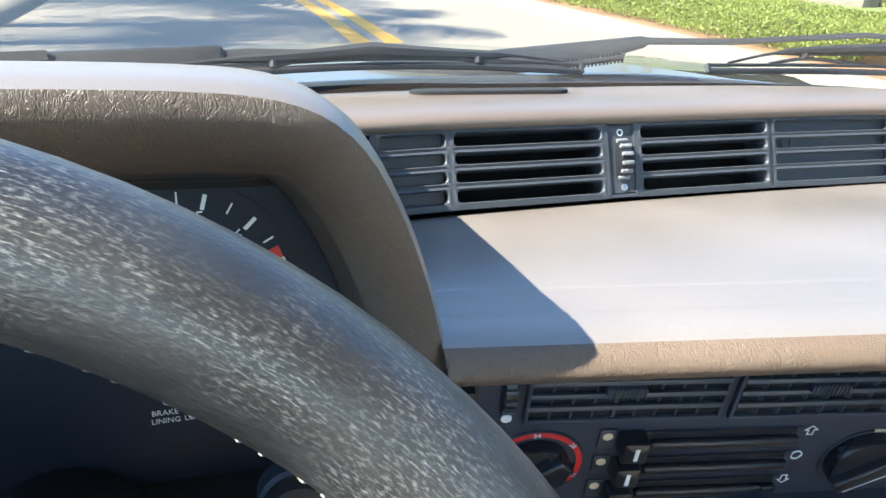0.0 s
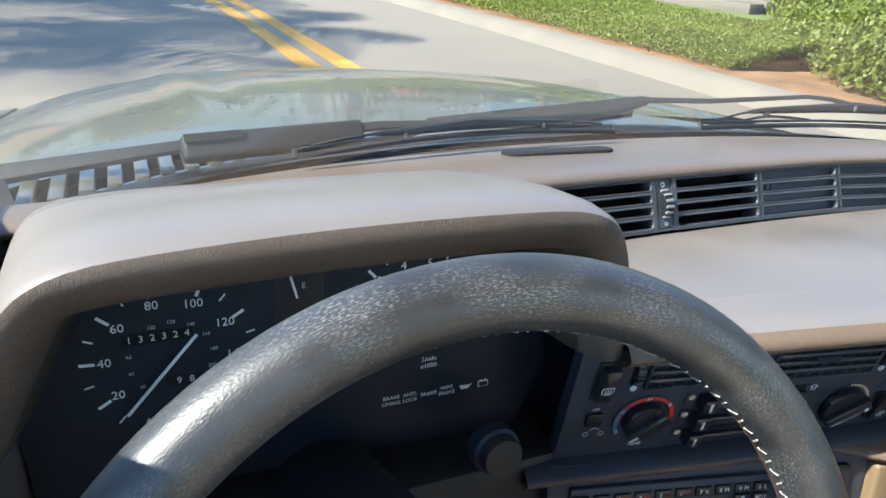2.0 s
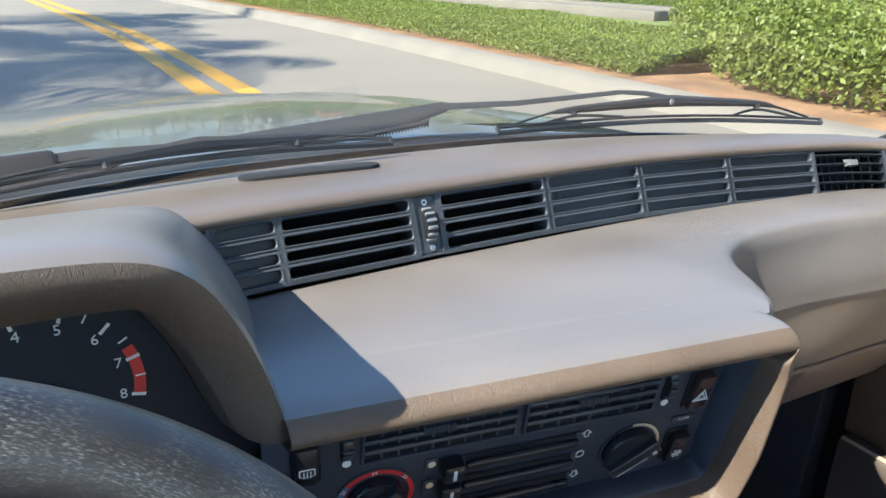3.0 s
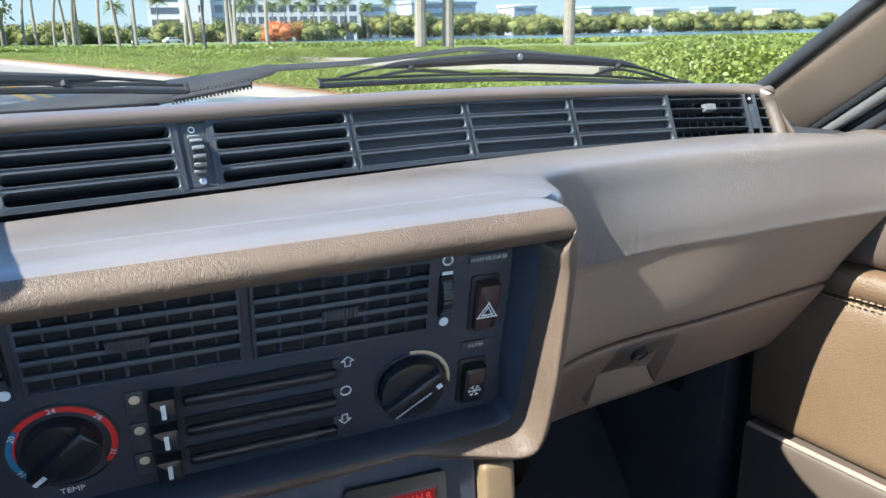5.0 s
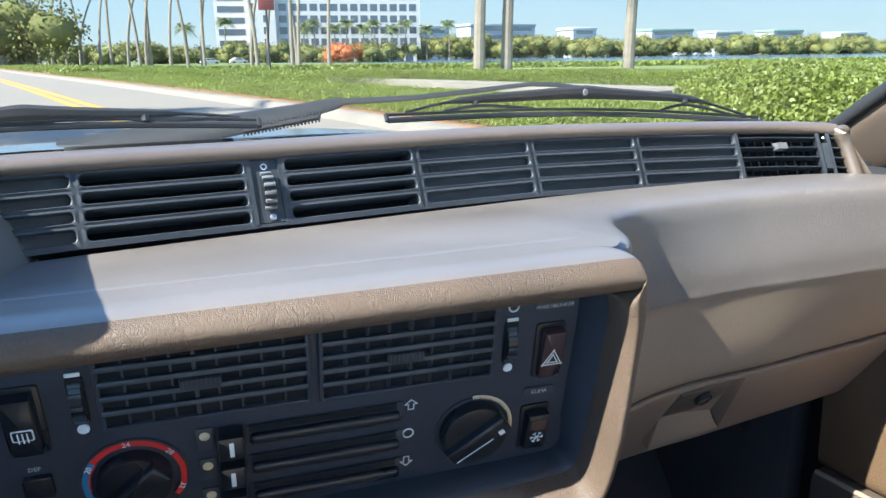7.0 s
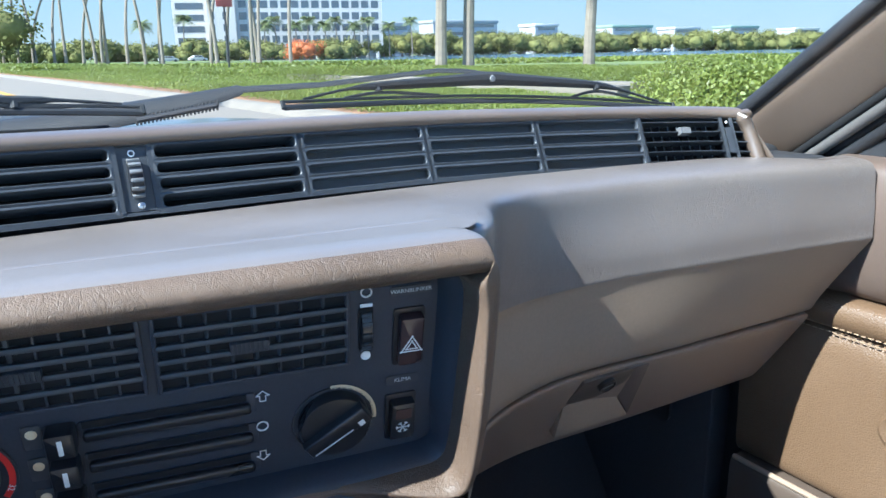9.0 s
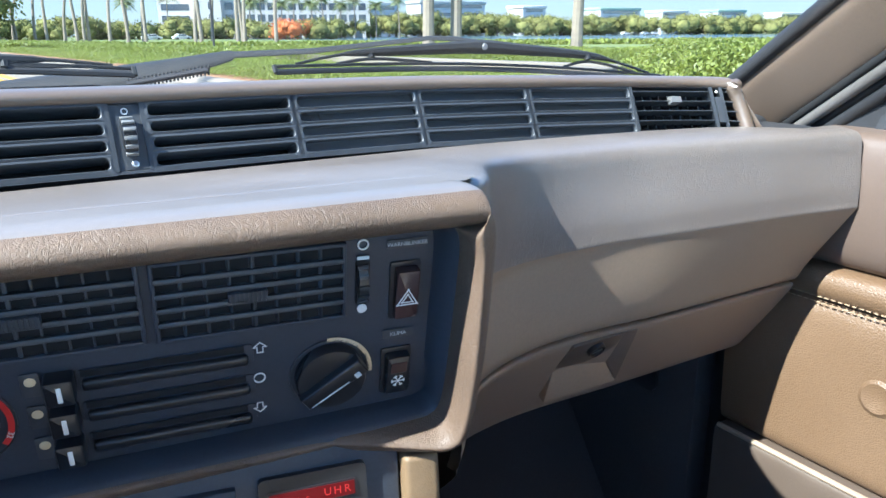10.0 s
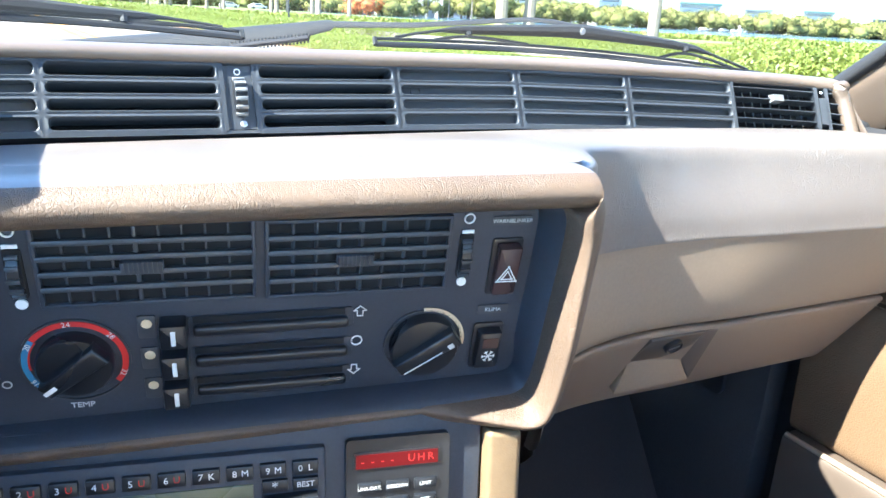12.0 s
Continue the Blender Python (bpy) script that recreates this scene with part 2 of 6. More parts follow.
M_LEAF = material("hedge_leaves", (0.15, 0.175, 0.030), 0.55, vary=0.3, grain=3, big=0.6, island=True, translucent=0.35)
M_TREE = material("tree_leaves", (0.125, 0.125, 0.042), 0.85, spec=0.1, vary=0.3, grain=2, big=0.1, island=True)
M_FLAME = material("orange_red_blossom", (0.34, 0.09, 0.018), 0.7, vary=0.3, grain=2, island=True)
M_PALM = material("palm_fronds", (0.1, 0.12, 0.04), 0.6, vary=0.3, island=True)
M_TRUNK = material("grey_palm_bark", (0.2, 0.165, 0.125), 0.9, vary=0.2, grain=12, big=1, bump=0.4, stretch=(1, 1, 3))
M_WALLWHITE = material("white_render_wall", (0.45, 0.42, 0.38), 0.8, vary=0.04, grain=2, big=0.05)
# Wall white greyed down: the haze of distance is in the colour.
M_FARWALL = material("hazy_pale_wall", (0.33, 0.33, 0.33), 0.8, vary=0.08, grain=1, big=0.05)
M_SIGN = material("faded_red_sign", (0.28, 0.06, 0.05), 0.6)
M_WINDOW = material("dark_window_glass", (0.05, 0.06, 0.075), 0.15, vary=0.2, big=0.3)
M_GREYROOF = material("grey_roof", (0.28, 0.29, 0.28), 0.7, vary=0.1, big=0.1)
M_GREENROOF = material("green_roof", (0.2, 0.27, 0.22), 0.7, vary=0.1, big=0.1)
M_WATER = material("bay_water", (0.06, 0.13, 0.19), 0.12, vary=0.1, grain=1.5, big=0.05, bump=0.4, bump_scale=1.2)


def glass_material(name, tint, rough):
    m = bpy.data.materials.new(name)
    m.use_nodes = True
    n, l = m.node_tree.nodes, m.node_tree.links
    n.clear()
    out = n.new("ShaderNodeOutputMaterial")
    mx = n.new("ShaderNodeMixShader")
    tr = n.new("ShaderNodeBsdfTransparent")
    gl = n.new("ShaderNodeBsdfGlossy")
    fr = n.new("ShaderNodeFresnel")
    fr.inputs["IOR"].default_value = 1.35
    tr.inputs["Color"].default_value = (*tint, 1)
    gl.inputs["Roughness"].default_value = rough
    l.new(fr.outputs["Fac"], mx.inputs["Fac"])
    l.new(tr.outputs["BSDF"], mx.inputs[1])
    l.new(gl.outputs["BSDF"], mx.inputs[2])
    l.new(mx.outputs["Shader"], out.inputs["Surface"])
    return m


M_GLASS = glass_material("windscreen_glass", (0.97, 0.955, 0.93), 0.03)


# ---------------------------------------------------------------- builders
def world_of(o):
    m = o.matrix_basis
    return m if o.parent is None else world_of(o.parent) @ o.matrix_parent_inverse @ m


def thing(name, at, label, category, group="", kind=""):
    e = new(name)
    e.empty_display_size = 0.02
    e.location = at
    return tagged(e, label, category, group, kind)


def part(name, bm, mat, parent=None, label="", sharp=35):
    me = bpy.data.meshes.new(name)
    if isinstance(bm, tuple):
        me.from_pydata(*bm)
    else:
        bm.to_mesh(me)
        bm.free()
    me.polygons.foreach_set("use_smooth", [True] * len(me.polygons))
    me.set_sharp_from_angle(angle=radians(sharp))
    me.materials.append(mat)
    ob = new(name, me)
    if parent is not None:
        ob.parent = parent
        ob.matrix_parent_inverse = world_of(parent).inverted()
    if label:
        ob["label"] = label
    return ob


def box(lo, hi, bevel=0.0, m=None, seg=2, bm=None):
    b = bmesh.new()
    bmesh.ops.create_cube(b, size=1.0)
    for v in b.verts:
        v.co = Vector([lo[i] + (v.co[i] + 0.5) * (hi[i] - lo[i]) for i in range(3)])
    if bevel:
        bmesh.ops.bevel(b, geom=b.edges[:], offset=bevel, segments=seg, affect="EDGES", profile=0.5)
    if m is not None:
        b.transform(m)
    return b if bm is None else merge(bm, b)


def merge(a, b):
    me = bpy.data.meshes.new("tmp")
    b.to_mesh(me)
    b.free()
    a.from_mesh(me)
    bpy.data.meshes.remove(me)
    return a


def prism(outline, d0, d1, m=None, bevel=0.0, seg=2):
    """An outline in x, y pulled from z = d0 to d1."""
    b = bmesh.new()
    lo = [b.verts.new((x, y, d0)) for x, y in outline]
    hi = [b.verts.new((x, y, d1)) for x, y in outline]
    k = len(outline)
    b.faces.new(lo[::-1])
    top = b.faces.new(hi)
    for i in range(k):
        b.faces.new((lo[i], lo[(i + 1) % k], hi[(i + 1) % k], hi[i]))
    bmesh.ops.recalc_face_normals(b, faces=b.faces[:])
    if bevel:
        bmesh.ops.bevel(b, geom=list(top.edges), offset=bevel, segments=seg, affect="EDGES", profile=0.5)
    if m is not None:
        b.transform(m)
    return b


def rounded(x0, x1, y0, y1, r, k=5):
    pts = []
    for cx, cy, a0 in ((x1 - r, y1 - r, 0), (x0 + r, y1 - r, 90), (x0 + r, y0 + r, 180), (x1 - r, y0 + r, 270)):
        for i in range(k + 1):
            a = radians(a0 + 90 * i / k)
            pts.append((cx + r * math.cos(a), cy + r * math.sin(a)))
    return pts


def ring(cx, cy, r0, r1, a0, a1, d0, d1, m=None, k=40):
    """A flat arc, clockwise degrees from twelve o'clock."""
    b = bmesh.new()
    rows = []
    for i in range(k + 1):
        a = radians(90 - (a0 + (a1 - a0) * i / k))
        c, s = math.cos(a), math.sin(a)
        rows.append([b.verts.new((cx + r * c, cy + r * s, d)) for r, d in ((r0, d0), (r0, d1), (r1, d1), (r1, d0))])
    for p, q in zip(rows, rows[1:]):
        for j in range(4):
            b.faces.new((p[j], p[(j + 1) % 4], q[(j + 1) % 4], q[j]))
    b.faces.new(rows[0])
    b.faces.new(rows[-1][::-1])
    bmesh.ops.recalc_face_normals(b, faces=b.faces[:])
    if m is not None:
        b.transform(m)
    return b


def lathe(profile, m=None, k=32):
    """Turn (r, h) pairs round the z axis."""
    b = bmesh.new()
    rows = [[b.verts.new((r * math.cos(2 * math.pi * i / k), r * math.sin(2 * math.pi * i / k), h)) for i in range(k)] for r, h in profile]
    for p, q in zip(rows, rows[1:]):
        for i in range(k):
            b.faces.new((p[i], p[(i + 1) % k], q[(i + 1) % k], q[i]))
    b.faces.new(rows[0][::-1])
    b.faces.new(rows[-1])
    bmesh.ops.recalc_face_normals(b, faces=b.faces[:])
    if m is not None:
        b.transform(m)
    return b


def sweep(path, radius, k=8, flat=1.0, up=(0, 0, 1), caps=True):
    """A tube along points; radius may be a list; flat squeezes it along up."""
    b = bmesh.new()
    n = len(path)
    rad = radius if isinstance(radius, (list, tuple)) else [radius] * n
    rows = []
    for i, p in enumerate(path):
        t = (Vector(path[min(i + 1, n - 1)]) - Vector(path[max(i - 1, 0)])).normalized()
        s = t.cross(Vector(up)).normalized()
        u = s.cross(t)
        rows.append([b.verts.new(Vector(p) + rad[i] * (math.cos(2 * math.pi * j / k) * s + flat * math.sin(2 * math.pi * j / k) * u)) for j in range(k)])
    for p, q in zip(rows, rows[1:]):
        for j in range(k):
            b.faces.new((p[j], p[(j + 1) % k], q[(j + 1) % k], q[j]))
    if caps:
        b.faces.new(rows[0][::-1])
        b.faces.new(rows[-1])
    bmesh.ops.recalc_face_normals(b, faces=b.faces[:])
    return b


def sheet(grid):
    """Quads over a table of points."""
    n, k = len(grid), len(grid[0])
    verts = [tuple(p) for row in grid for p in row]
    faces = [(i * k + j, i * k + j + 1, (i + 1) * k + j + 1, (i + 1) * k + j) for i in range(n - 1) for j in range(k - 1)]
    return verts, [], faces


def thick(grid, depth, toward):
    """A closed slab: the table of points and the same moved by depth along toward."""
    n, k = len(grid), len(grid[0])
    a = [Vector(p) for row in grid for p in row]
    off = Vector(toward) * depth
    verts = a + [p + off for p in a]
    N = n * k
    f = []
    for i in range(n - 1):
        for j in range(k - 1):
            q = (i * k + j, i * k + j + 1, (i + 1) * k + j + 1, (i + 1) * k + j)
            f.append(q)
            f.append(tuple(x + N for x in q[::-1]))
    rim = [i * k for i in range(n)] + [(n - 1) * k + j for j in range(1, k)] + [i * k + k - 1 for i in range(n - 2, -1, -1)] + [j for j in range(k - 2, 0, -1)]
    for x, y in zip(rim, rim[1:] + rim[:1]):
        f.append((x, y, y + N, x + N))
    b = bmesh.new()
    vs = [b.verts.new(v) for v in verts]
    for q in f:
        b.faces.new([vs[i] for i in q])
    bmesh.ops.recalc_face_normals(b, faces=b.faces[:])
    return b


def chaikin(pts, times=2):
    pts = [Vector(p) for p in pts]
    for _ in range(times):
        out = [pts[0]]
        for p, q in zip(pts, pts[1:]):
            out += [p * 0.75 + q * 0.25, p * 0.25 + q * 0.75]
        pts = out[:1] + out[2:-1] + [pts[-1]] if len(out) > 3 else out + [pts[-1]]
    return pts


def curve_at(table):
    """Smooth interpolation through (x, value...) rows."""
    xs = [r[0] for r in table]

    def f(x):
        i = max(0, min(len(xs) - 2, sum(1 for q in xs[1:-1] if x >= q)))
        p0, p1, p2, p3 = (table[max(i - 1, 0)], table[i], table[i + 1], table[min(i + 2, len(xs) - 1)])
        t = min(1, max(0, (x - p1[0]) / (p2[0] - p1[0])))
        out = []
        for k in range(1, len(p1)):
            d = p2[0] - p1[0]
            m1 = (p2[k] - p0[k]) / max(1e-9, p2[0] - p0[0]) * d
            m2 = (p3[k] - p1[k]) / max(1e-9, p3[0] - p1[0]) * d
            out.append((2 * t**3 - 3 * t**2 + 1) * p1[k] + (t**3 - 2 * t**2 + t) * m1 + (-2 * t**3 + 3 * t**2) * p2[k] + (t**3 - t**2) * m2)
        return out if len(out) > 1 else out[0]
    return f


def steps(a, b, n):
    return [a + (b - a) * i / (n - 1) for i in range(n)]


def writing(text, size, m, mat, parent, name="lettering", depth=0.0003, align="CENTER", squash=1.0):
    c = bpy.data.curves.new("letters", "FONT")
    c.body, c.size, c.extrude = text, size, depth
    c.align_x, c.align_y = align, "CENTER"
    c.resolution_u = 2
    o = bpy.data.objects.new("letters", c)
    scene.collection.objects.link(o)
    me = bpy.data.meshes.new_from_object(o.evaluated_get(bpy.context.evaluated_depsgraph_get()))
    bpy.data.objects.remove(o)
    bpy.data.curves.remove(c)
    me.transform(m @ Matrix.Diagonal((squash, 1, 1, 1)))
    me.materials.append(mat)
    ob = new(name, me)
    ob.parent = parent
    ob.matrix_parent_inverse = world_of(parent).inverted()
    return ob


def basis(origin, u, v, n):
    m = Matrix((u, v, n)).transposed().to_4x4()
    m.translation = origin
    return m


# ---------------------------------------------------------------- plan of the dashboard
# x right across the car, y ahead, z up from the road
STRIP = curve_at([(-0.19, 0.491, 0.9385), (-0.12, 0.497, 0.938), (0.0, 0.502, 0.9365), (0.13, 0.503, 0.936), (0.25, 0.500, 0.935),
                  (0.37, 0.489, 0.932), (0.47, 0.475, 0.929), (0.53, 0.462, 0.927), (0.565, 0.444, 0.926), (0.585, 0.420, 0.925), (0.6, 0.395, 0.925)])
STRIP_H = 0.047
STRIP_LEAN = 0.019


def screen_edge(x):
    return 0.705 - 0.3 * (x - 0.02) ** 2 - 0.6 * (x - 0.02) ** 4


CREST = curve_at([(0.11, 0.272), (0.13, 0.262), (0.145, 0.264), (0.160, 0.277), (0.178, 0.302), (0.20, 0.336), (0.23, 0.368), (0.28, 0.392), (0.36, 0.398), (0.45, 0.385), (0.56, 0.353), (0.66, 0.325)])
FOLD = curve_at([(0.11, 0.278, 0.836), (0.13, 0.272, 0.835), (0.145, 0.281, 0.830), (0.160, 0.300, 0.824), (0.178, 0.326, 0.816), (0.20, 0.350, 0.810), (0.23, 0.371, 0.806), (0.28, 0.384, 0.804), (0.36, 0.382, 0.805), (0.45, 0.368, 0.806), (0.56, 0.344, 0.810), (0.66, 0.319, 0.813)])


def pad_top(x, y):
    """Height of the flat top of the pads."""
    k = max(0.12, min(1.0, 1.0 - (x - 0.15) / 0.22))
    return 0.8885 + (0.478 - y) * 0.085 * k


# ---------------------------------------------------------------- dashboard pads
dashboard = thing("dashboard", (0.05, 0.45, 0.7), "brown padded vinyl car dashboard with wrinkled edges under the windscreen", "dashboard")

# top roll between the vent strip and the windscreen
rows = []
for x in steps(-0.60, 0.594, 60):
    ys, zs = STRIP(max(-0.19, min(0.6, x)))
    yw = max(screen_edge(x), ys + 0.03)
    zs -= 0.05 * max(0.0, (x - 0.574) / 0.02) ** 2
    prof = [(ys + 0.012, zs - 0.003), (ys - 0.004, zs - 0.001), (ys - 0.006, zs + 0.008), (ys + 0.010, zs + 0.0115), (ys + 0.05, zs + 0.008), ((ys + yw) / 2 + 0.02, zs + 0.001),
            (yw - 0.02, zs - 0.013), (yw + 0.012, zs - 0.028), (yw + 0.014, zs - 0.06)]
    prof = chaikin([(0, y, z) for y, z in prof], 2)
    rows.append([(x, p.y, p.z) for p in prof])
part("top_pad", sheet(rows), M_TOPPAD, dashboard)
ys, zs = STRIP(0.579)
part("top_pad_end", sweep(chaikin([(0.580, ys + 0.004, zs + 0.003), (0.571, ys + 0.003, zs + 0.002), (0.578, ys + 0.001, zs - 0.006), (0.580, ys - 0.3 * STRIP_LEAN, zs - 0.02), (0.580, ys - STRIP_LEAN, 0.878)], 2), 0.007, 12), M_TOPPAD, dashboard)
part("pillar_foot", box((0.588, 0.44, 0.86), (0.66, 0.53, 0.893), 0.012, None, 3), M_SAIL, dashboard)
part("end_shelf", box((0.598, 0.38, 0.85), (0.66, 0.56, 0.886), 0.01, None, 3), M_SAIL, dashboard)
# defroster slot: a near-black plate just proud of the pad paints its shade
slot_at = basis((-0.0635, 0.588, 0.9428), Vector((0.998, -0.06, 0)), Vector((0.06, 0.985, -0.115)), Vector((0, 0.115, 0.99)))
part("defroster_slot", prism(rounded(-0.063, 0.063, -0.0135, 0.0135, 0.013), -0.006, 0.0014, slot_at, 0.001), M_DEEP, dashboard, "defroster slot, its recess shade painted as a near-black plate")
# dark wavy sheet laid on the pad as its shadow where it meets the glass
shadow_rows = []
for x in steps(-0.50, 0.56, 80):
    ys, zs = STRIP(max(-0.19, min(0.6, x)))
    yw = max(screen_edge(x), ys + 0.03)
    wide = 0.004 + 0.034 * math.exp(-((x + 0.16) / 0.13) ** 2) + 0.010 * math.exp(-((x - 0.36) / 0.09) ** 2) + 0.003 * noise.noise((x * 14, 0, 0))
    wide = max(0.002, wide)
    shadow_rows.append([(x, yw - wide, zs - 0.0125 + wide * 0.28), (x, yw - wide * 0.4, zs - 0.0105 + wide * 0.1), (x, yw + 0.004, zs - 0.014), (x, yw + 0.014, zs - 0.022)])
part("shadow_strip", sheet(shadow_rows), M_RUBBER, dashboard, "dark wavy sheet painting the shadow along the foot of the glass")

# middle pad with its rolled lip, and the corner that turns down beside the panel
rows, corner_rows = [], []
for x in steps(-0.194, 0.1339, 40) + [0.1335, 0.136, 0.139, 0.1415, 0.1435]:
    ys, zs = STRIP(x)
    sb = ys - STRIP_LEAN
    yn = 0.270 - 0.1914 * x + 0.016 * max(0.0, (x - 0.128) / 0.0155) ** 2
    corner = len(rows) == 40
    zt = pad_top(x, yn) - 0.012 * max(0.0, (x - 0.133) / 0.0105) ** 2
    if corner:
        yc = CREST(x)
        prof = [(yc + d, pad_top(x, yc + d) - e) for d, e in ((0.05, 0.007), (0.035, 0.006), (0.02, 0.0045), (0.012, 0.003))]
    else:
        prof = [(sb + 0.004, pad_top(x, sb) - 0.004), (sb - 0.01, pad_top(x, sb)), (0.40, pad_top(x, 0.40)), (yn + 0.058, pad_top(x, yn + 0.058))]
    prof += [(yn + 0.046, zt - 0.004), (yn + 0.038, zt - 0.008), (yn + 0.034, zt - 0.014), (yn + 0.034, zt - 0.020), (yn + 0.036, zt - 0.026)]
    prof = chaikin([(0, y, z) for y, z in prof], 2)
    (corner_rows if corner else rows).append([(x, p.y, p.z) for p in prof])
for x in (0.1341, 0.140, 0.148):
    sb, yc = STRIP(x)[0] - STRIP_LEAN, CREST(x)
    prof = [(sb + 0.004, pad_top(x, sb) - 0.0046)] + [(y, pad_top(x, y) - 0.0006) for y in (sb - 0.01, 0.40, yc + 0.05, yc + 0.045, yc + 0.04, yc + 0.036, yc + 0.033, yc + 0.03)]
    rows.append([(x, p.y, p.z) for p in chaikin([(0, y, z) for y, z in prof], 2)])
part("pad_corner", sheet(corner_rows), M_PAD, dashboard)
part("pad_backing", sheet([[(x, y, pad_top(x, y) - 0.0003) for y in steps(0.283 - 0.1914 * x + 0.012 * max(0.0, (x - 0.128) / 0.012), 0.37, 16)] for x in steps(-0.20, 0.143, 70)]), M_PAD, dashboard)
part("centre_pad", sheet(rows), M_PAD, dashboard, "sunlit brown pad with a wrinkled rolled lip")

# passenger side: crest, fold and seam lines
SEAM = curve_at([(0.11, 0.285, 0.70), (0.13, 0.283, 0.70), (0.16, 0.31, 0.703), (0.2, 0.362, 0.711), (0.3, 0.395, 0.716), (0.45, 0.388, 0.717), (0.66, 0.376, 0.72)])
BOTTOM = curve_at([(0.13, 0.36, 0.60), (0.2, 0.43, 0.601), (0.3, 0.46, 0.603), (0.45, 0.453, 0.606), (0.66, 0.442, 0.61)])
rows, low_rows = [], []
for x in steps(0.134, 0.643, 84):
    ys, zs = STRIP(min(x, 0.6))
    yc, (yf, zf), (yg, zg) = CREST(x), FOLD(x), SEAM(x)
    sb = max(ys - STRIP_LEAN, yc + 0.03)
    zc = pad_top(x, yc)
    slope = (yc - yf) / 0.075
    soft = 1.0 + 2.2 * max(0.0, min(1.0, (0.30 - x) / 0.10))
    up = [(sb + 0.004, pad_top(x, sb) - 0.004), (sb - 0.01, pad_top(x, sb)), ((sb + yc) / 2, pad_top(x, (sb + yc) / 2)), (yc + 0.022, pad_top(x, yc + 0.022) - 0.0004), (yc + 0.004, zc - 0.003), (yc - 0.010 * slope, zc - 0.012), (yc - 0.022 * slope, zc - 0.028), (yf + 0.010 * slope, zf + 0.022)]
    down = [(yf + 0.0008 * soft, zf + 0.005 * soft), (yf, zf), (yf + 0.0025 * soft, zf - 0.005 * soft), (yg - 0.008, zg + 0.02), (yg, zg), (yg + 0.012, zg - 0.001)]
    face = chaikin([(0, y, z) for y, z in up + down], 2)
    up, down = face[:36], face[35:]
    rows.append([(x, p.y, p.z) for p in up])
    if x > 0.143:
        low_rows.append([(x, p.y, p.z) for p in down])
part("passenger_pad", sheet(rows), M_SLOPE, dashboard, "brown padded slope with fine creases", sharp=28)
# Paler and warmer than the pad: bounced light is put into its colour.
part("lower_dash_trim", sheet(low_rows), M_TRIM, dashboard, "warm brown face below the padded crest", sharp=28)

# glovebox lid
lid_rows = []
for x in steps(0.151, 0.643, 52):
    (yg, zg), (yb, zb) = SEAM(x), BOTTOM(x)
    prof = [(yg + 0.012, zg - 0.003), (yg + 0.002, zg - 0.0032), (yg + 0.003, zg - 0.010), (yb - 0.015, zb + 0.025), (yb, zb + 0.004), (yb + 0.03, zb - 0.004), (0.68, zb + 0.02)]
    prof = chaikin([(0, y, z) for y, z in prof], 2)
    lid_rows.append([(x, p.y, p.z) for p in prof])
glovebox = part("glovebox_lid", sheet(lid_rows), M_LID, dashboard, "brown glovebox lid with a lock")

# binnacle over the gauges
SECTION = [(-0.575, 0.884), (-0.565, 0.905), (-0.545, 0.95), (-0.528, 0.990), (-0.505, 1.008), (-0.46, 1.013), (-0.37, 1.016), (-0.275, 1.014), (-0.238, 1.010), (-0.217, 0.996), (-0.201, 0.966), (-0.189, 0.933), (-0.182, 0.908), (-0.178, 0.893), (-0.177, 0.884)]


def binnacle_ring(y, inset=0.0):
    k = max(0.0, (y - 0.33) / 0.30)
    pts = []
    for x, z in SECTION:
        drop = 0.29 * max(0.0, y - 0.31) ** 1.08 * max(0, (z - 0.86) / 0.14)
        spread = (0.05 * k if x > -0.37 else -0.03 * k * max(0, (z - 0.9) / 0.1))
        pts.append(Vector((x + spread, 0, z - drop)))
    mid = Vector((-0.372, 0, 0.88))
    out = []
    for i, p in enumerate(pts):
        a, b = pts[max(i - 1, 0)], pts[min(i + 1, len(pts) - 1)]
        t = (b - a).normalized()
        nrm = Vector((-t.z, 0, t.x))
        if nrm.dot(mid - p) < 0:
            nrm = -nrm
        out.append(p + nrm * inset * (0.68 + 0.32 * abs(nrm.z)))
    lean = 0.27 * max(0.0, 1 - max(0.0, y - 0.29) / 0.12)
    return [(p.x, min(y + lean * max(0.0, 1.0 - p.z), screen_edge(p.x) + 0.004), max(p.z, 0.884)) for p in chaikin(out, 2)]


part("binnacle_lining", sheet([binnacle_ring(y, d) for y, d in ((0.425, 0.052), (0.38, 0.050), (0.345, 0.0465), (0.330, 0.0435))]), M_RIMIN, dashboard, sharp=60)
rings = [binnacle_ring(y, d) for y, d in ((0.342, 0.046), (0.326, 0.0425), (0.309, 0.0395), (0.293, 0.0345), (0.2825, 0.029), (0.2762, 0.022), (0.2735, 0.0145), (0.2732, 0.0075), (0.2752, 0.003), (0.2800, 0.0006))]
rings += [binnacle_ring(y, 0.0) for y in (0.295, 0.33, 0.37, 0.41, 0.45, 0.49, 0.53, 0.56, 0.585, 0.598)]
rings.append([(x, y + 0.006, z - 0.02) for x, y, z in rings[-1]])
part("binnacle", sheet(rings[8:]), M_PAD, dashboard, "brown padded hood over the gauges", sharp=60)
part("binnacle_lip", sheet(rings[3:9]), M_HOODLIP, dashboard, "wrinkled brown front edge of the hood, darkened for shade", sharp=60)
# The inner rings carry the hood's shade as a darker brown.
part("binnacle_underside", sheet(rings[:4]), M_UNDER, dashboard, "inner face of the hood, shade painted into its brown", sharp=60)

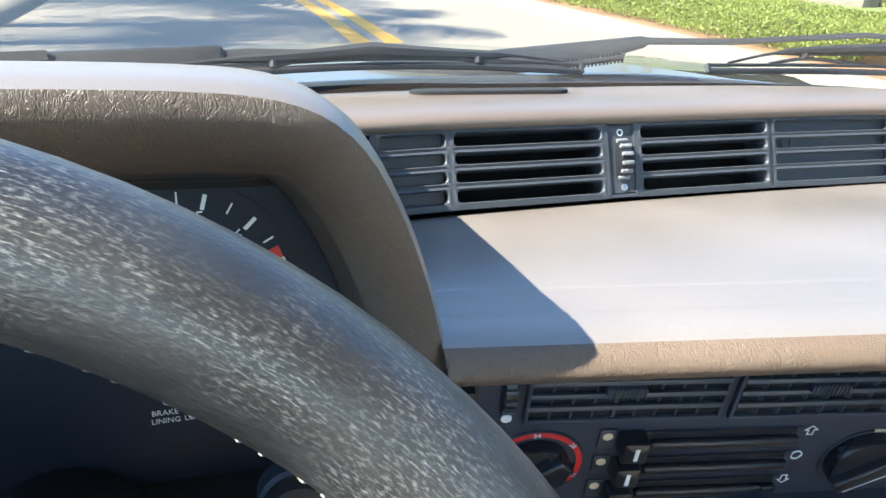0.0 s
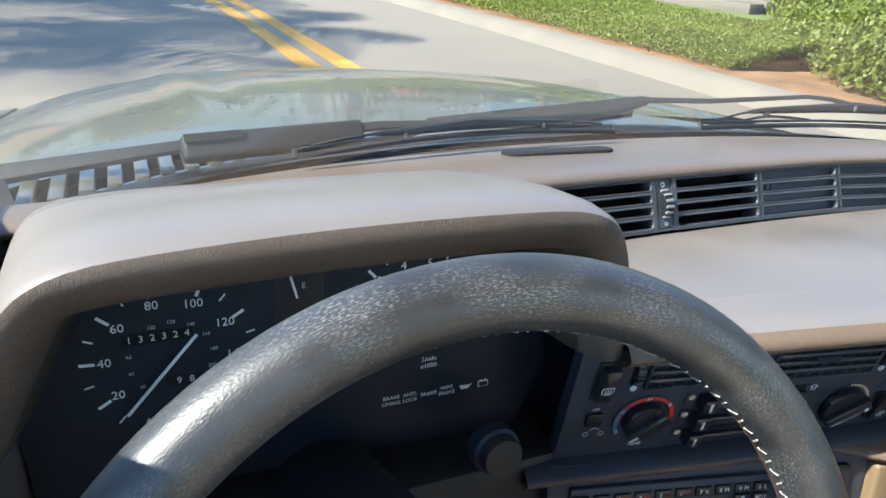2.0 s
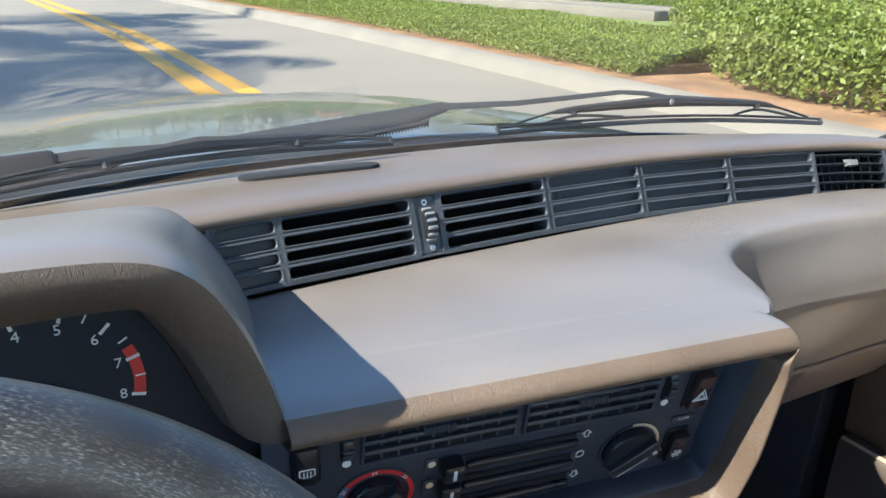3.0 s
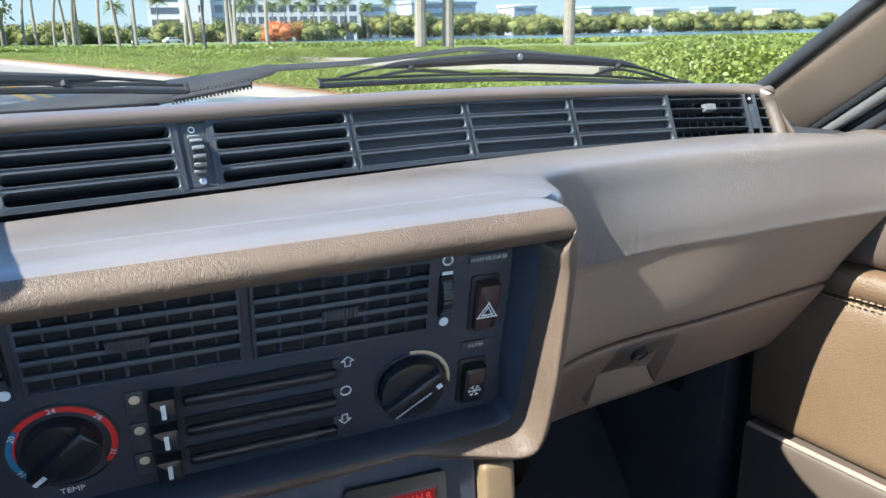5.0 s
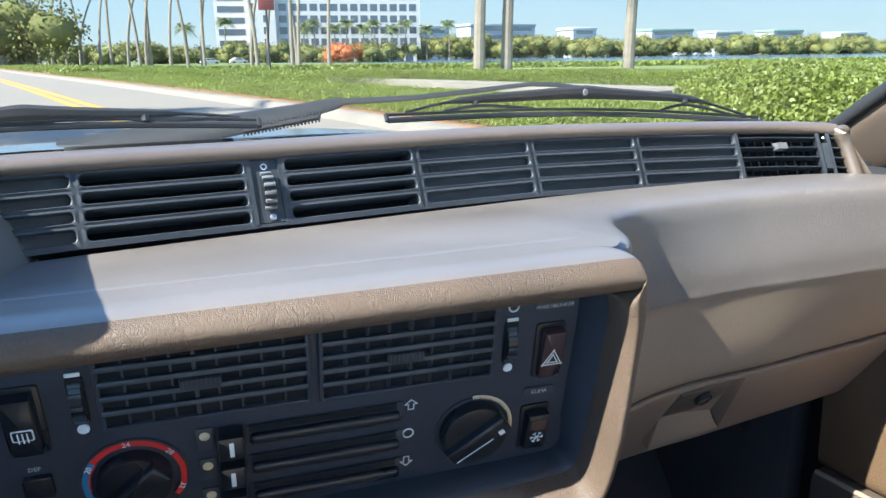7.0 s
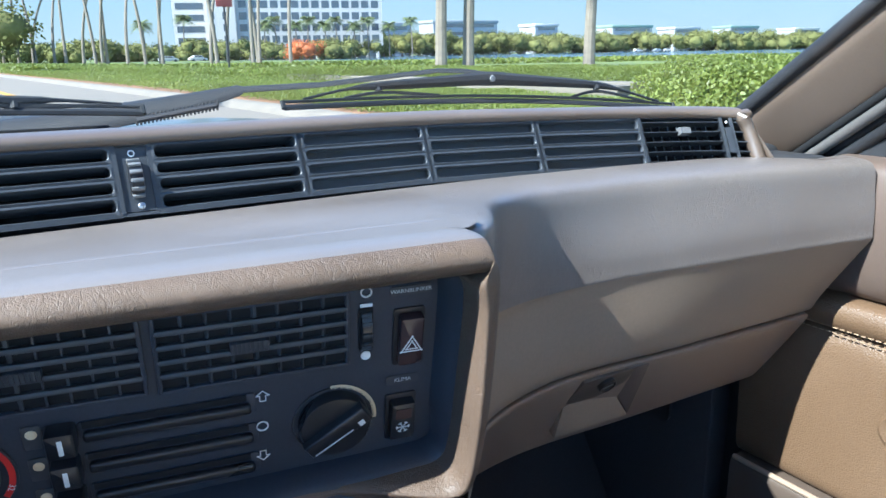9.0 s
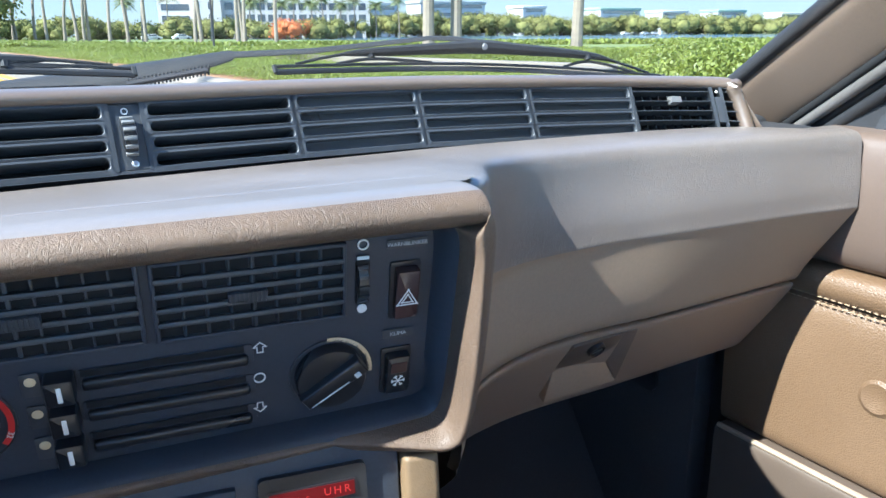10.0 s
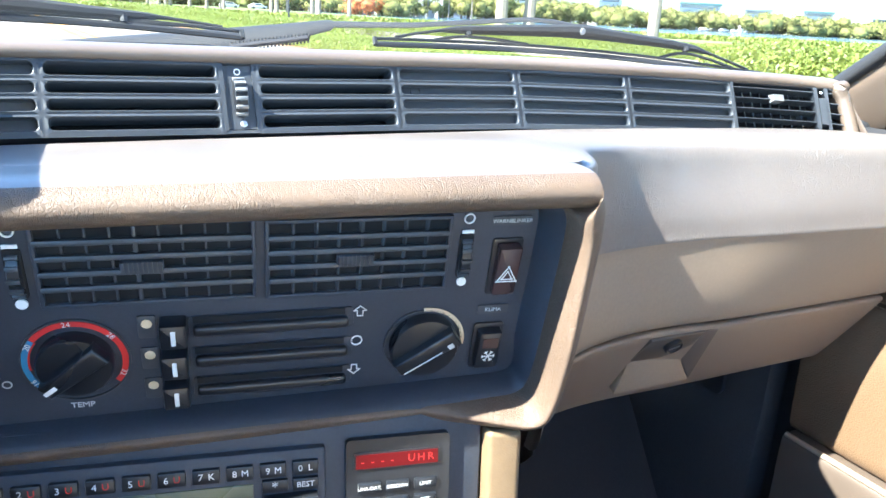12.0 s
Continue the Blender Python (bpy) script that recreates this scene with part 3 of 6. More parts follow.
# padded frame round the climate panel
U = Vector((0.982, -0.188, 0.0)).normalized()
N = Vector((-0.183, -0.959, -0.216)).normalized()
N = (N - N.dot(U) * U).normalized()
V = N.cross(U)
PANEL = basis((0.025, 0.306, 0.818), U, V, N)


def mm(*a):
    return [x / 1000 for x in a]


frame_rows = []
outline_in = [(-0.24, -0.0635), (0.086, -0.0575), (0.099, -0.0550), (0.1035, -0.044), (0.105, 0.0), (0.106, 0.05), (0.105, 0.066), (0.098, 0.0735), (0.077, 0.0745), (-0.1, 0.0745), (-0.210, 0.0745)]
outline_out = [(-0.24, -0.0775), (0.090, -0.0765), (0.110, -0.073), (0.120, -0.058), (0.123, 0.0), (0.1242, 0.05), (0.1238, 0.077), (0.118, 0.0865), (0.096, 0.0893), (-0.1, 0.0885), (-0.208, 0.0875)]
ci, co_ = chaikin([(x, y, 0) for x, y in outline_in], 3), chaikin([(x, y, 0) for x, y in outline_out], 3)
def clamp(v):
    return max(0.0, min(1.0, v))


bezel_rows, turned_rows = [], []
for i, o in zip(ci, co_):
    w = o - i
    side = clamp((i.x - 0.085) / 0.020) if i.y > 0 else 1.0
    side = side * side * (3 - 2 * side)
    low = clamp((-0.03 - i.y) / 0.02) * clamp((0.100 - i.x) / 0.06)
    rise = 0.046 - 0.027 * low - 0.008 * clamp((i.y + 0.005) / 0.08)
    rim_pts = [(i - w * 0.02, 0.002), (i + w * 0.02, 0.5 * rise), (i + w * 0.08, 0.80 * rise), (i + w * 0.2, 0.95 * rise), (i + w * 0.30, rise), (i + w * 0.45, 0.965 * rise), (i + w * 0.7, 0.87 * rise), (i + w * 0.9, 0.73 * rise), (i + w, 0.52 * rise), (i + w * 0.98, -0.03)]
    rim_pts = [PANEL @ Vector((p.x, p.y, d)) for p, d in rim_pts]
    sink = clamp((i.y - 0.04) / 0.03)
    rim_pts[-1].z -= 0.028 * sink
    rim_pts[-2].z -= 0.005 * sink
    x = (PANEL @ o).x
    yn = 0.270 - 0.1914 * x
    zt = pad_top(x, yn)
    lip_pts = [PANEL @ Vector((i.x, i.y, 0.0)), PANEL @ Vector((i.x, i.y + 0.0005, 0.006)), Vector((x, yn + 0.010, zt - 0.0245)), Vector((x, yn - 0.006, zt - 0.0215)), Vector((x, yn - 0.0145, zt - 0.0145)), Vector((x, yn - 0.0130, zt - 0.0075))]
    lip_pts += [Vector((x, yn + d, pad_top(x, yn + d) + e)) for d, e in ((-0.005, -0.0022), (0.012, 0.0001), (0.030, -0.0006), (0.050, -0.004))]
    ring_pts = chaikin([a.lerp(c, side) for a, c in zip(lip_pts, rim_pts)], 2)
    frame_rows.append(ring_pts)
    turned_rows.append(side)
    wide = 0.12 + 0.28 * clamp((i.x - 0.085) / 0.02) * clamp((i.y + 0.052) / 0.02)
    bezel_rows.append([PANEL @ Vector((p.x, p.y, d)) for p, d in ((i - w * wide, -0.001), (i - w * wide * 0.9, 0.003), (i - w * 0.10, 0.016), (i + w * 0.05, 0.0185))])
cut = len(frame_rows[0]) * 65 // 100
part("panel_surround", sheet([r[:cut + 1] for r in frame_rows]), M_PAD_WRINKLED, dashboard, "wrinkled brown vinyl surround, darkened for shade", sharp=60)
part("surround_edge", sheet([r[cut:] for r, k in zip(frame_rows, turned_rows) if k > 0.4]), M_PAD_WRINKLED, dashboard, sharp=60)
first = next(q for q, (r, k) in enumerate(zip(frame_rows, turned_rows)) if r[0].z > 0.86 and k <= 0.4)
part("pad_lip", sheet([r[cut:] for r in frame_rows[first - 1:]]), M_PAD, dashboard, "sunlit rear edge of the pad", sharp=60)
part("panel_bezel", sheet(bezel_rows), M_BLACK, dashboard, "black inner edge of the surround", sharp=60)
part("driver_side_pad", box((-0.76, 0.30, 0.60), (-0.552, 0.60, 0.968), 0.03, None, 4), M_PAD, dashboard)
part("lower_structure", box((-0.56, 0.44, 0.56), (0.14, 0.66, 0.87), 0.01), M_BLACK, dashboard)

# ---------------------------------------------------------------- vent strip
def strip_point(x, v, d=0.0):
    """On the strip: v from 0 at the bottom to 1 at the top, d metres proud."""
    y, z = STRIP(x)
    y2, _ = STRIP(x + 0.004)
    t = Vector((0.004, y2 - y, 0)).normalized()
    n = Vector((t.y, -t.x, 0))
    p = Vector((x, y - STRIP_LEAN * (1 - v), z - STRIP_H * (1 - v)))
    return p + (n * 0.93 + Vector((0, 0, 0.37))) * d


def strip_block(x0, x1, v0, v1, d0, d1, n=None):
    n = n or max(2, int((x1 - x0) / 0.02) + 1)
    ring_rows = []
    for x in steps(x0, x1, n):
        ring_rows.append([strip_point(x, v0, d0), strip_point(x, v0 + 0.02, d1), strip_point(x, v1 - 0.02, d1), strip_point(x, v1, d0)])
    b = bmesh.new()
    vs = [[b.verts.new(p) for p in r] for r in ring_rows]
    for p, q in zip(vs, vs[1:]):
        for j in range(4):
            b.faces.new((p[j], p[(j + 1) % 4], q[(j + 1) % 4], q[j]))
    b.faces.new(vs[0])
    b.faces.new(vs[-1])
    bmesh.ops.recalc_face_normals(b, faces=b.faces[:])
    return b


# Backing painted near-black for the shade deep in the vents.
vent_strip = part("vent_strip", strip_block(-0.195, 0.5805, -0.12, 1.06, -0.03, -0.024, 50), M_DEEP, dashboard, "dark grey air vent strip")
part("strip_rail", strip_block(-0.195, 0.5805, -0.04, 0.045, -0.024, 0.002, 50), M_DASHBLACK, vent_strip)
part("strip_rail", strip_block(-0.195, 0.5805, 0.95, 1.04, -0.024, 0.002, 50), M_DASHBLACK, vent_strip)
BAYS = [(-0.172, -0.127, True), (-0.122, -0.014, False), (0.016, 0.122, False), (0.128, 0.234, True), (0.240, 0.348, True), (0.354, 0.466, True)]
for x0, x1, blank in BAYS:
    for post in (x0 - 0.003, x1 + 0.003):
        part("vent_post", strip_block(post - 0.0019, post + 0.0019, 0.0, 1.0, -0.024, 0.0025, 2), M_DASHBLACK, vent_strip)
    if blank:
        part("blanking_plate", strip_block(x0, x1, 0.04, 0.96, -0.012, -0.0035), M_DASHBLACK, vent_strip)
    for v in (0.27, 0.5, 0.73):
        part("slat", strip_block(x0, x1, v - 0.035, v + 0.035, -0.022, 0.0015), M_DASHBLACK, vent_strip)
def strip_frame(x0, x1, back):
    """Moulded face of one bay: four rounded openings above one another."""
    b = bmesh.new()
    for va, vb in ((-0.03, 0.27), (0.27, 0.5), (0.5, 0.73), (0.73, 1.03)):
        ia, ib = max(va, 0.015) + 0.032, min(vb, 0.985) - 0.032
        loops = []
        for inset, d in ((None, 0.0022), (0.0, 0.0030), (0.0006, 0.0024), (0.0008, back)):
            pts = []
            for cx, cv, a0 in ((x1, ib, 0), (x0, ib, 90), (x0, ia, 180), (x1, ia, 270)):
                sx, sv = (1 if cx == x1 else -1), (1 if cv == ib else -1)
                for q in range(5):
                    a = radians(a0 + 22.5 * q)
                    if inset is None:
                        pts.append((cx + sx * 0.003 * (abs(math.cos(a)) > 0.38), (vb if sv > 0 else va) if abs(math.sin(a)) > 0.38 else cv))
                    else:
                        r = 0.0030
                        pts.append((cx - sx * (r + inset) + r * math.cos(a), cv - sv * (r + inset) / 0.0507 + r / 0.0507 * math.sin(a)))
            loops.append([b.verts.new(strip_point(px, pv, d)) for px, pv in pts])
        for p, q in zip(loops, loops[1:]):
            for j in range(20):
                b.faces.new((p[j], p[(j + 1) % 20], q[(j + 1) % 20], q[j]))
    return b


for x0, x1, blank in BAYS:
    part("bay_frame", strip_frame(x0, x1, -0.0034 if blank else -0.02), M_DASHBLACK, vent_strip, sharp=50)
# thumbwheel between the middle vents
part("thumbwheel_plate", strip_block(-0.013, 0.015, 0.02, 0.98, -0.02, 0.001, 3), M_DASHBLACK, vent_strip)
tw = basis(strip_point(0.001, 0.5, 0.0), Vector((1, 0, 0)), Vector((0, 0.37, 0.93)).normalized(), Vector((0, -0.93, 0.37)).normalized())
wheel_bm = lathe([(0.0130, -0.0045), (0.0140, -0.004), (0.0140, 0.004), (0.0130, 0.0045)], tw @ Matrix.Translation((0, 0, -0.0035)) @ Matrix.Rotation(radians(90), 4, "Y"), 24)
thumb = part("thumbwheel", wheel_bm, M_GLOSSBLACK, vent_strip)
for a in range(-60, 61, 24):
    r = Matrix.Translation((0, 0, -0.0035)) @ Matrix.Rotation(radians(a), 4, "X")
    part("grip_rib", box((-0.0042, -0.0013, 0.0130), (0.0042, 0.0013, 0.0158), 0.0005, tw @ r), M_GREY, thumb)
part("symbol", ring(0, 0.0185, 0.0016, 0.0024, 0, 360, 0.0, 0.0014, tw), M_WHITE, vent_strip)
part("screw", lathe([(0.0025, 0), (0.0025, 0.001), (0.0015, 0.0016)], tw @ Matrix.Translation((0.001, -0.0195, 0.0008)), 12), M_CHROME, vent_strip)
bl = basis(strip_point(0.143, 0.62, -0.0034), Vector((1, 0, 0)), Vector((0, 0.37, 0.93)).normalized(), Vector((0, -0.93, 0.37)).normalized())
part("screw_cover", ring(0, 0, 0.0038, 0.0046, 0, 360, 0, 0.0008, bl), M_DASHBLACK, vent_strip)
# side vent at the passenger end
for post in (0.468, 0.558, 0.5665, 0.579):
    part("vent_post", strip_block(post - 0.0014, post + 0.0014, 0.0, 1.0, -0.02, 0.004, 2), M_DASHBLACK, vent_strip)
for v in (0.1, 0.3, 0.5, 0.7, 0.9):
    part("slat", strip_block(0.47, 0.556, v - 0.035, v + 0.02, -0.012, 0.003), M_DASHBLACK, vent_strip)
    part("slat", strip_block(0.568, 0.5775, v - 0.035, v + 0.02, -0.012, 0.003, 4), M_DASHBLACK, vent_strip)
for x in steps(0.479, 0.548, 8):
    part("vane", strip_block(x - 0.0007, x + 0.0007, 0.04, 0.96, -0.018, -0.008, 2), M_DASHBLACK, vent_strip)
part("vent_tab", strip_block(0.512, 0.523, 0.62, 0.78, 0.0, 0.008, 2), M_GREY, vent_strip, "grey vent tab")
part("vent_wheel", strip_block(0.5595, 0.565, 0.22, 0.78, -0.004, 0.0065, 2), M_DASHBLACK, vent_strip)
for v in (0.88, 0.12):
    pt = basis(strip_point(0.5622, v, 0.0042), Vector((0.8, -0.6, 0)), Vector((0, 0.37, 0.93)).normalized(), Vector((-0.55, -0.75, 0.37)).normalized())
    part("symbol", lathe([(0.0013, 0), (0.0013, 0.0006)], pt, 12), M_WHITE, vent_strip)

# ---------------------------------------------------------------- climate panel
climate = thing("climate_panel", PANEL @ Vector((-0.05, 0, 0)), "black heater and ventilation control panel in the dashboard", "control panel")


def pbox(u0, u1, v0, v1, d0, d1, bevel=0.0006, seg=2):
    return box(mm(u0, v0, d0), mm(u1, v1, d1), bevel / 1 if bevel else 0, PANEL, seg)


def plate(u0, u1, v0, v1, r, d0, d1, bevel=0.0):
    return prism(rounded(*mm(u0, u1, v0, v1, r)), d0 / 1000, d1 / 1000, PANEL, bevel / 1000)


faceplate = part("faceplate", plate(-214, 112, -66, 74, 3, -14, -1), M_BLACK, climate)


def printed(u, v, text, size, mat=None, parent=None, d=0.3, spin=0, squash=1.0):
    m = PANEL @ Matrix.Translation((u / 1000, v / 1000, d / 1000)) @ Matrix.Rotation(radians(spin), 4, "Z")
    return writing(text, size / 1000, m, mat or M_WHITE, parent or climate, depth=0.00012, squash=squash)


def grille(u0, u1, v0, v1, columns, open_):
    # near-black backing stands for the shade behind the louvers
    g = part("vent_grille", plate(u0, u1, v0, v1, 3, -3, -0.5), M_DEEP, climate, "louvred air vent")
    for a, b, c, d in ((u0, u1, v1 - 2.2, v1), (u0, u1, v0, v0 + 2.2), (u0, u0 + 2.2, v0, v1), (u1 - 2.2, u1, v0, v1)):
        part("vent_frame", pbox(a, b, c, d, -1, 2.2, 0.0007), M_BLACK, g)
    n = 5
    h = (v1 - v0 - 4.4) / n
    for i in range(1, n):
        vc = v0 + 2.2 + h * i
        part("louver", box(mm(u0 + 1.5, -1.5, -1), mm(u1 - 1.5, 1.5, 3.4), 0.0008, PANEL @ Matrix.Translation((0, vc / 1000, 0)) @ Matrix.Rotation(radians(-12), 4, "X")), M_DASHBLACK, g)
    for i in range(1, columns):
        uc = u0 + 2.2 + (u1 - u0 - 4.4) / columns * i
        wide = 1.1 if i != columns // 2 else 2.0
        part("vane", box(mm(-wide / 2, v0 + 1.5, -1.6), mm(wide / 2, v1 - 1.5, 0.9 if open_ else 1.4), 0.0002, PANEL @ Matrix.Translation((uc / 1000, 0, 0)) @ Matrix.Rotation(radians(0 if open_ else 30), 4, "Y")), M_DASHBLACK, g)
    uc, vc = (u0 + u1) / 2 - 3, (v0 + v1) / 2
    tab = part("tab", pbox(uc - 10, uc + 10, vc - 3, vc + 3, 1, 5, 0.001), M_BLACK, g)
    for k in range(9):
        part("tab_rib", pbox(uc - 8.8 + k * 2.2, uc - 8 + k * 2.2, vc - 3, vc + 3, 4.6, 5.8, 0.0), M_DASHBLACK, g)


grille(-157, -55, 13.5, 61, 9, True)
grille(-50.5, 48, 12.5, 59.5, 8, False)


def vent_wheel(u):
    part("wheel_slot", plate(u - 4, u + 4, 19, 47, 2, -2, 0.2), M_DEEP, climate)
    w = part("vent_thumbwheel", lathe([(0.0155, -0.003), (0.0165, -0.0025), (0.0165, 0.0025), (0.0155, 0.003)], PANEL @ Matrix.Translation((u / 1000, 0.032, -0.012)) @ Matrix.Rotation(radians(90), 4, "Y"), 28), M_GLOSSBLACK, climate)
    for a in (-40, -22, 0, 22, 40):
        part("grip_rib", box((-0.003, -0.0012, 0.0155), (0.003, 0.0012, 0.0178), 0.0004, PANEL @ Matrix.Translation((u / 1000, 0.032, -0.012)) @ Matrix.Rotation(radians(a), 4, "X")), M_DASHBLACK, w)
    part("mark", pbox(u - 3.4, u + 3.4, 47.6, 49.8, 0, 0.9, 0.0003), M_WHITE, climate)
    part("symbol", ring(u / 1000, 0.0565, 0.0024, 0.0032, 0, 360, -0.0005, 0.0003, PANEL), M_WHITE, climate)
    part("symbol", lathe([(0.0028, -0.0005), (0.0028, 0.0004)], PANEL @ Matrix.Translation((u / 1000, 0.016, 0)), 16), M_WHITE, climate)


vent_wheel(57.5)
vent_wheel(-165.3)


def dial(u, v, r, turn, cap, knob_label):
    m = PANEL @ Matrix.Translation((u / 1000, v / 1000, 0))
    part("dial_recess", ring(0, 0, r - 0.0009, r, 0, 360, -0.001, 0.0004, m), M_DASHBLACK, climate)
    k = part("dial_knob", lathe([(cap, -0.001), (cap, 0.005), (cap - 0.001, 0.0065), (cap - 0.004, 0.007)], m, 40), M_GLOSSBLACK, climate, knob_label)
    g = m @ Matrix.Rotation(radians(turn), 4, "Z")
    outline = [(-cap * 0.98, -0.0045), (cap * 0.98, -0.0058), (cap * 0.98, 0.0058), (-cap * 0.98, 0.0045)]
    part("grip", prism(outline, 0.005, 0.0125, g, 0.002, 3), M_GLOSSBLACK, k)
    return g, k


g, temp_knob = dial(-146.3, -21, 0.0265, 38, 0.0185, "black temperature knob")
part("pointer", box((-0.0178, -0.0012, 0.0124), (-0.0105, 0.0012, 0.0129), 0.0002, g), M_WHITE, temp_knob)
part("red_scale", ring(-0.1463, -0.021, 0.0222, 0.0252, -52, 128, 0, 0.0004, PANEL), M_RED, climate)
part("blue_scale", ring(-0.1463, -0.021, 0.0222, 0.0252, -128, -52, 0, 0.0004, PANEL), M_BLUE, climate)
part("red_edge", ring(-0.1463, -0.021, 0.0213, 0.0222, -100, -52, 0, 0.0004, PANEL), M_RED, climate)
for text, a in (("16", -120), ("20", -62), ("24", -4), ("28", 50), ("32", 112)):
    x, y = -146.3 + 23.7 * math.sin(radians(a)), -21 + 23.7 * math.cos(radians(a))
    printed(x, y, text, 4.2, spin=-a, d=0.8)
printed(-146.6, -50.5, "TEMP", 5.0)
g, fan_knob = dial(39.2, -26, 0.0235, 33, 0.0205, "black fan speed knob")
part("pointer_line", box((-0.0175, -0.0036, 0.0124), (0.008, -0.0028, 0.0128), 0, g), M_PRINT, fan_knob)
part("fan_mark", box((0.0125, -0.0042, 0.0124), (0.0160, -0.0008, 0.0129), 0.0002, g), M_WHITE, fan_knob)
part("fan_scale", ring(0.0392, -0.026, 0.0226, 0.0250, -4, 96, 0, 0.0004, PANEL), M_CREAM, climate)

for i, (vs, uknob) in enumerate(((-3.5, -97.3), (-23.8, -97.9), (-44.5, -98.3))):
    part("slider_track", plate(-90, -3, vs - 6.5, vs + 6.5, 2.5, -0.6, 0.4, 0.3), M_BLACK, climate)
    # Near-black strip on the track, painting the shade of a slot.
    part("slider_slot", pbox(-88, -8, vs + 2.4, vs + 6.4, -0.2, 0.9, 0.0), M_DEEP, climate)
    part("slider_bar", box(mm(-88, -4.6, 0), mm(-6, 2.0, 5.0), 0.0022, PANEL @ Matrix.Translation((0, vs / 1000, 0)), 3), M_GLOSSBLACK, climate)
    k = part("slider_knob", plate(uknob - 7, uknob + 6.5, vs - 7.5, vs + 7.5, 1.5, 0, 10, 1.5), M_GLOSSBLACK, climate)
    part("knob_mark", pbox(uknob - 1.3, uknob + 1.1, vs - 4.6, vs + 4.6, 9.8, 10.4, 0.0003), M_WHITE, k)
    part("indicator_plate", plate(-115, -106, vs - 5.6, vs + 8.6, 1.2, -0.3, 0.5, 0.3), M_DASHBLACK, climate)
    part("indicator_lamp", lathe([(0.0027, 0), (0.0027, 0.0008), (0.0018, 0.0012)], PANEL @ Matrix.Translation((-0.1105, (vs + 3.7) / 1000, 0)), 16), M_CREAM, climate, "cream indicator dot")


def outline_arrow(u, v, s, up):
    pts = [(0, 1), (1, 0.1), (0.45, 0.1), (0.45, -0.9), (-0.45, -0.9), (-0.45, 0.1), (-1, 0.1)]
    pts = [(u / 1000 + x * s, v / 1000 + y * s * up) for x, y in pts]
    b = None
    for p, q in zip(pts, pts[1:] + pts[:1]):
        a, c = Vector((*p, 0.0003)), Vector((*q, 0.0003))
        t = (c - a).normalized()
        m = PANEL @ basis(a, t, Vector((-t.y, t.x, 0)), Vector((0, 0, 1)))
        e = box((-0.0003, -0.0003, 0), ((c - a).length + 0.0003, 0.0003, 0.0003), 0, m)
        b = e if b is None else merge(b, e)
    return b


part("arrow_symbol", outline_arrow(0.5, 0, 0.0035, 1), M_WHITE, climate)
part("arrow_symbol", outline_arrow(-1.2, -41, 0.0035, -1), M_WHITE, climate)
part("symbol", ring(-0.0006, -0.0205, 0.0026, 0.0034, 0, 360, 0, 0.0004, PANEL), M_WHITE, climate)

# switches
def switch(u0, u1, v0, v1, name, mat, label):
    part("switch_well", plate(u0 - 2.4, u1 + 2.4, v0 - 2.4, v1 + 2.4, 2, -1, 0.5, 0.4), M_GLOSSBLACK, climate)
    tilt = PANEL @ Matrix.Translation(((u0 + u1) / 2000, (v0 + v1) / 2000, 0)) @ Matrix.Rotation(radians(5), 4, "X")
    w, h = (u1 - u0) / 2000, (v1 - v0) / 2000
    return part(name, prism(rounded(-w, w, -h, h, 0.0012), 0.0, 0.0062, tilt, 0.0012), mat, climate, label), tilt


hazard, tilt = switch(75.5, 89, 8.5, 41, "hazard_switch", M_SWITCH, "dark red hazard warning switch with a white triangle")
for s, w in ((0.0068, 0.0007), (0.0036, 0.0006)):
    pts = [Vector((s * math.sin(radians(a)), -0.0025 + s * math.cos(radians(a)), 0.0063)) for a in (0, 120, 240)]
    b = None
    for p, q in zip(pts, pts[1:] + pts[:1]):
        t = (q - p).normalized()
        e = box((-w, -w / 2, 0), ((q - p).length + w, w / 2, 0.0003), 0, tilt @ basis(p, t, Vector((-t.y, t.x, 0)), Vector((0, 0, 1))))
        b = e if b is None else merge(b, e)
    part("triangle_symbol", b, M_WHITE, hazard)
ac, tilt = switch(72, 86, -45, -17, "ac_switch", M_GLOSSBLACK, "black rocker switch with a snowflake")
part("lamp_window", prism(rounded(-0.0048, 0.0048, 0.003, 0.0105, 0.0006), 0.006, 0.0066, tilt), M_SWITCH, ac)
for a in range(0, 180, 60):
    m = tilt @ Matrix.Translation((0, -0.0035, 0.0064)) @ Matrix.Rotation(radians(a), 4, "Z")
    part("snowflake_bar", box((-0.0042, -0.0003, 0), (0.0042, 0.0003, 0.0003), 0, m), M_WHITE, ac)
    for s in (-1, 1):
        for q in (45, -45):
            part("snowflake_bar", box((0, -0.00025, 0), (0.0016, 0.00025, 0.0003), 0, m @ Matrix.Translation((s * 0.0028, 0, 0)) @ Matrix.Rotation(radians(q if s > 0 else 180 + q), 4, "Z")), M_WHITE, ac)
part("name_plate", plate(71, 94, 52, 57.5, 0.8, 0, 0.4), M_DASHBLACK, climate)
printed(82.5, 54.7, "WARNBLINKER", 3.4, M_PRINT, d=0.7)
part("name_plate", plate(70, 89, -7.5, -1.5, 0.8, 0, 0.4), M_DASHBLACK, climate)
printed(79.5, -4.5, "KLIMA", 3.6, M_PRINT, d=0.7)
part("name_plate", plate(-200, -177.5, 54, 59.8, 0.8, 0, 0.4), M_DASHBLACK, climate)
printed(-188.8, 56.9, "HECKSCHEIBE", 3.6, M_PRINT, d=0.7)
heat, tilt = switch(-196.5, -183, 8, 43, "heated_window_switch", M_GLOSSBLACK, "black rocker switch for the heated rear window")
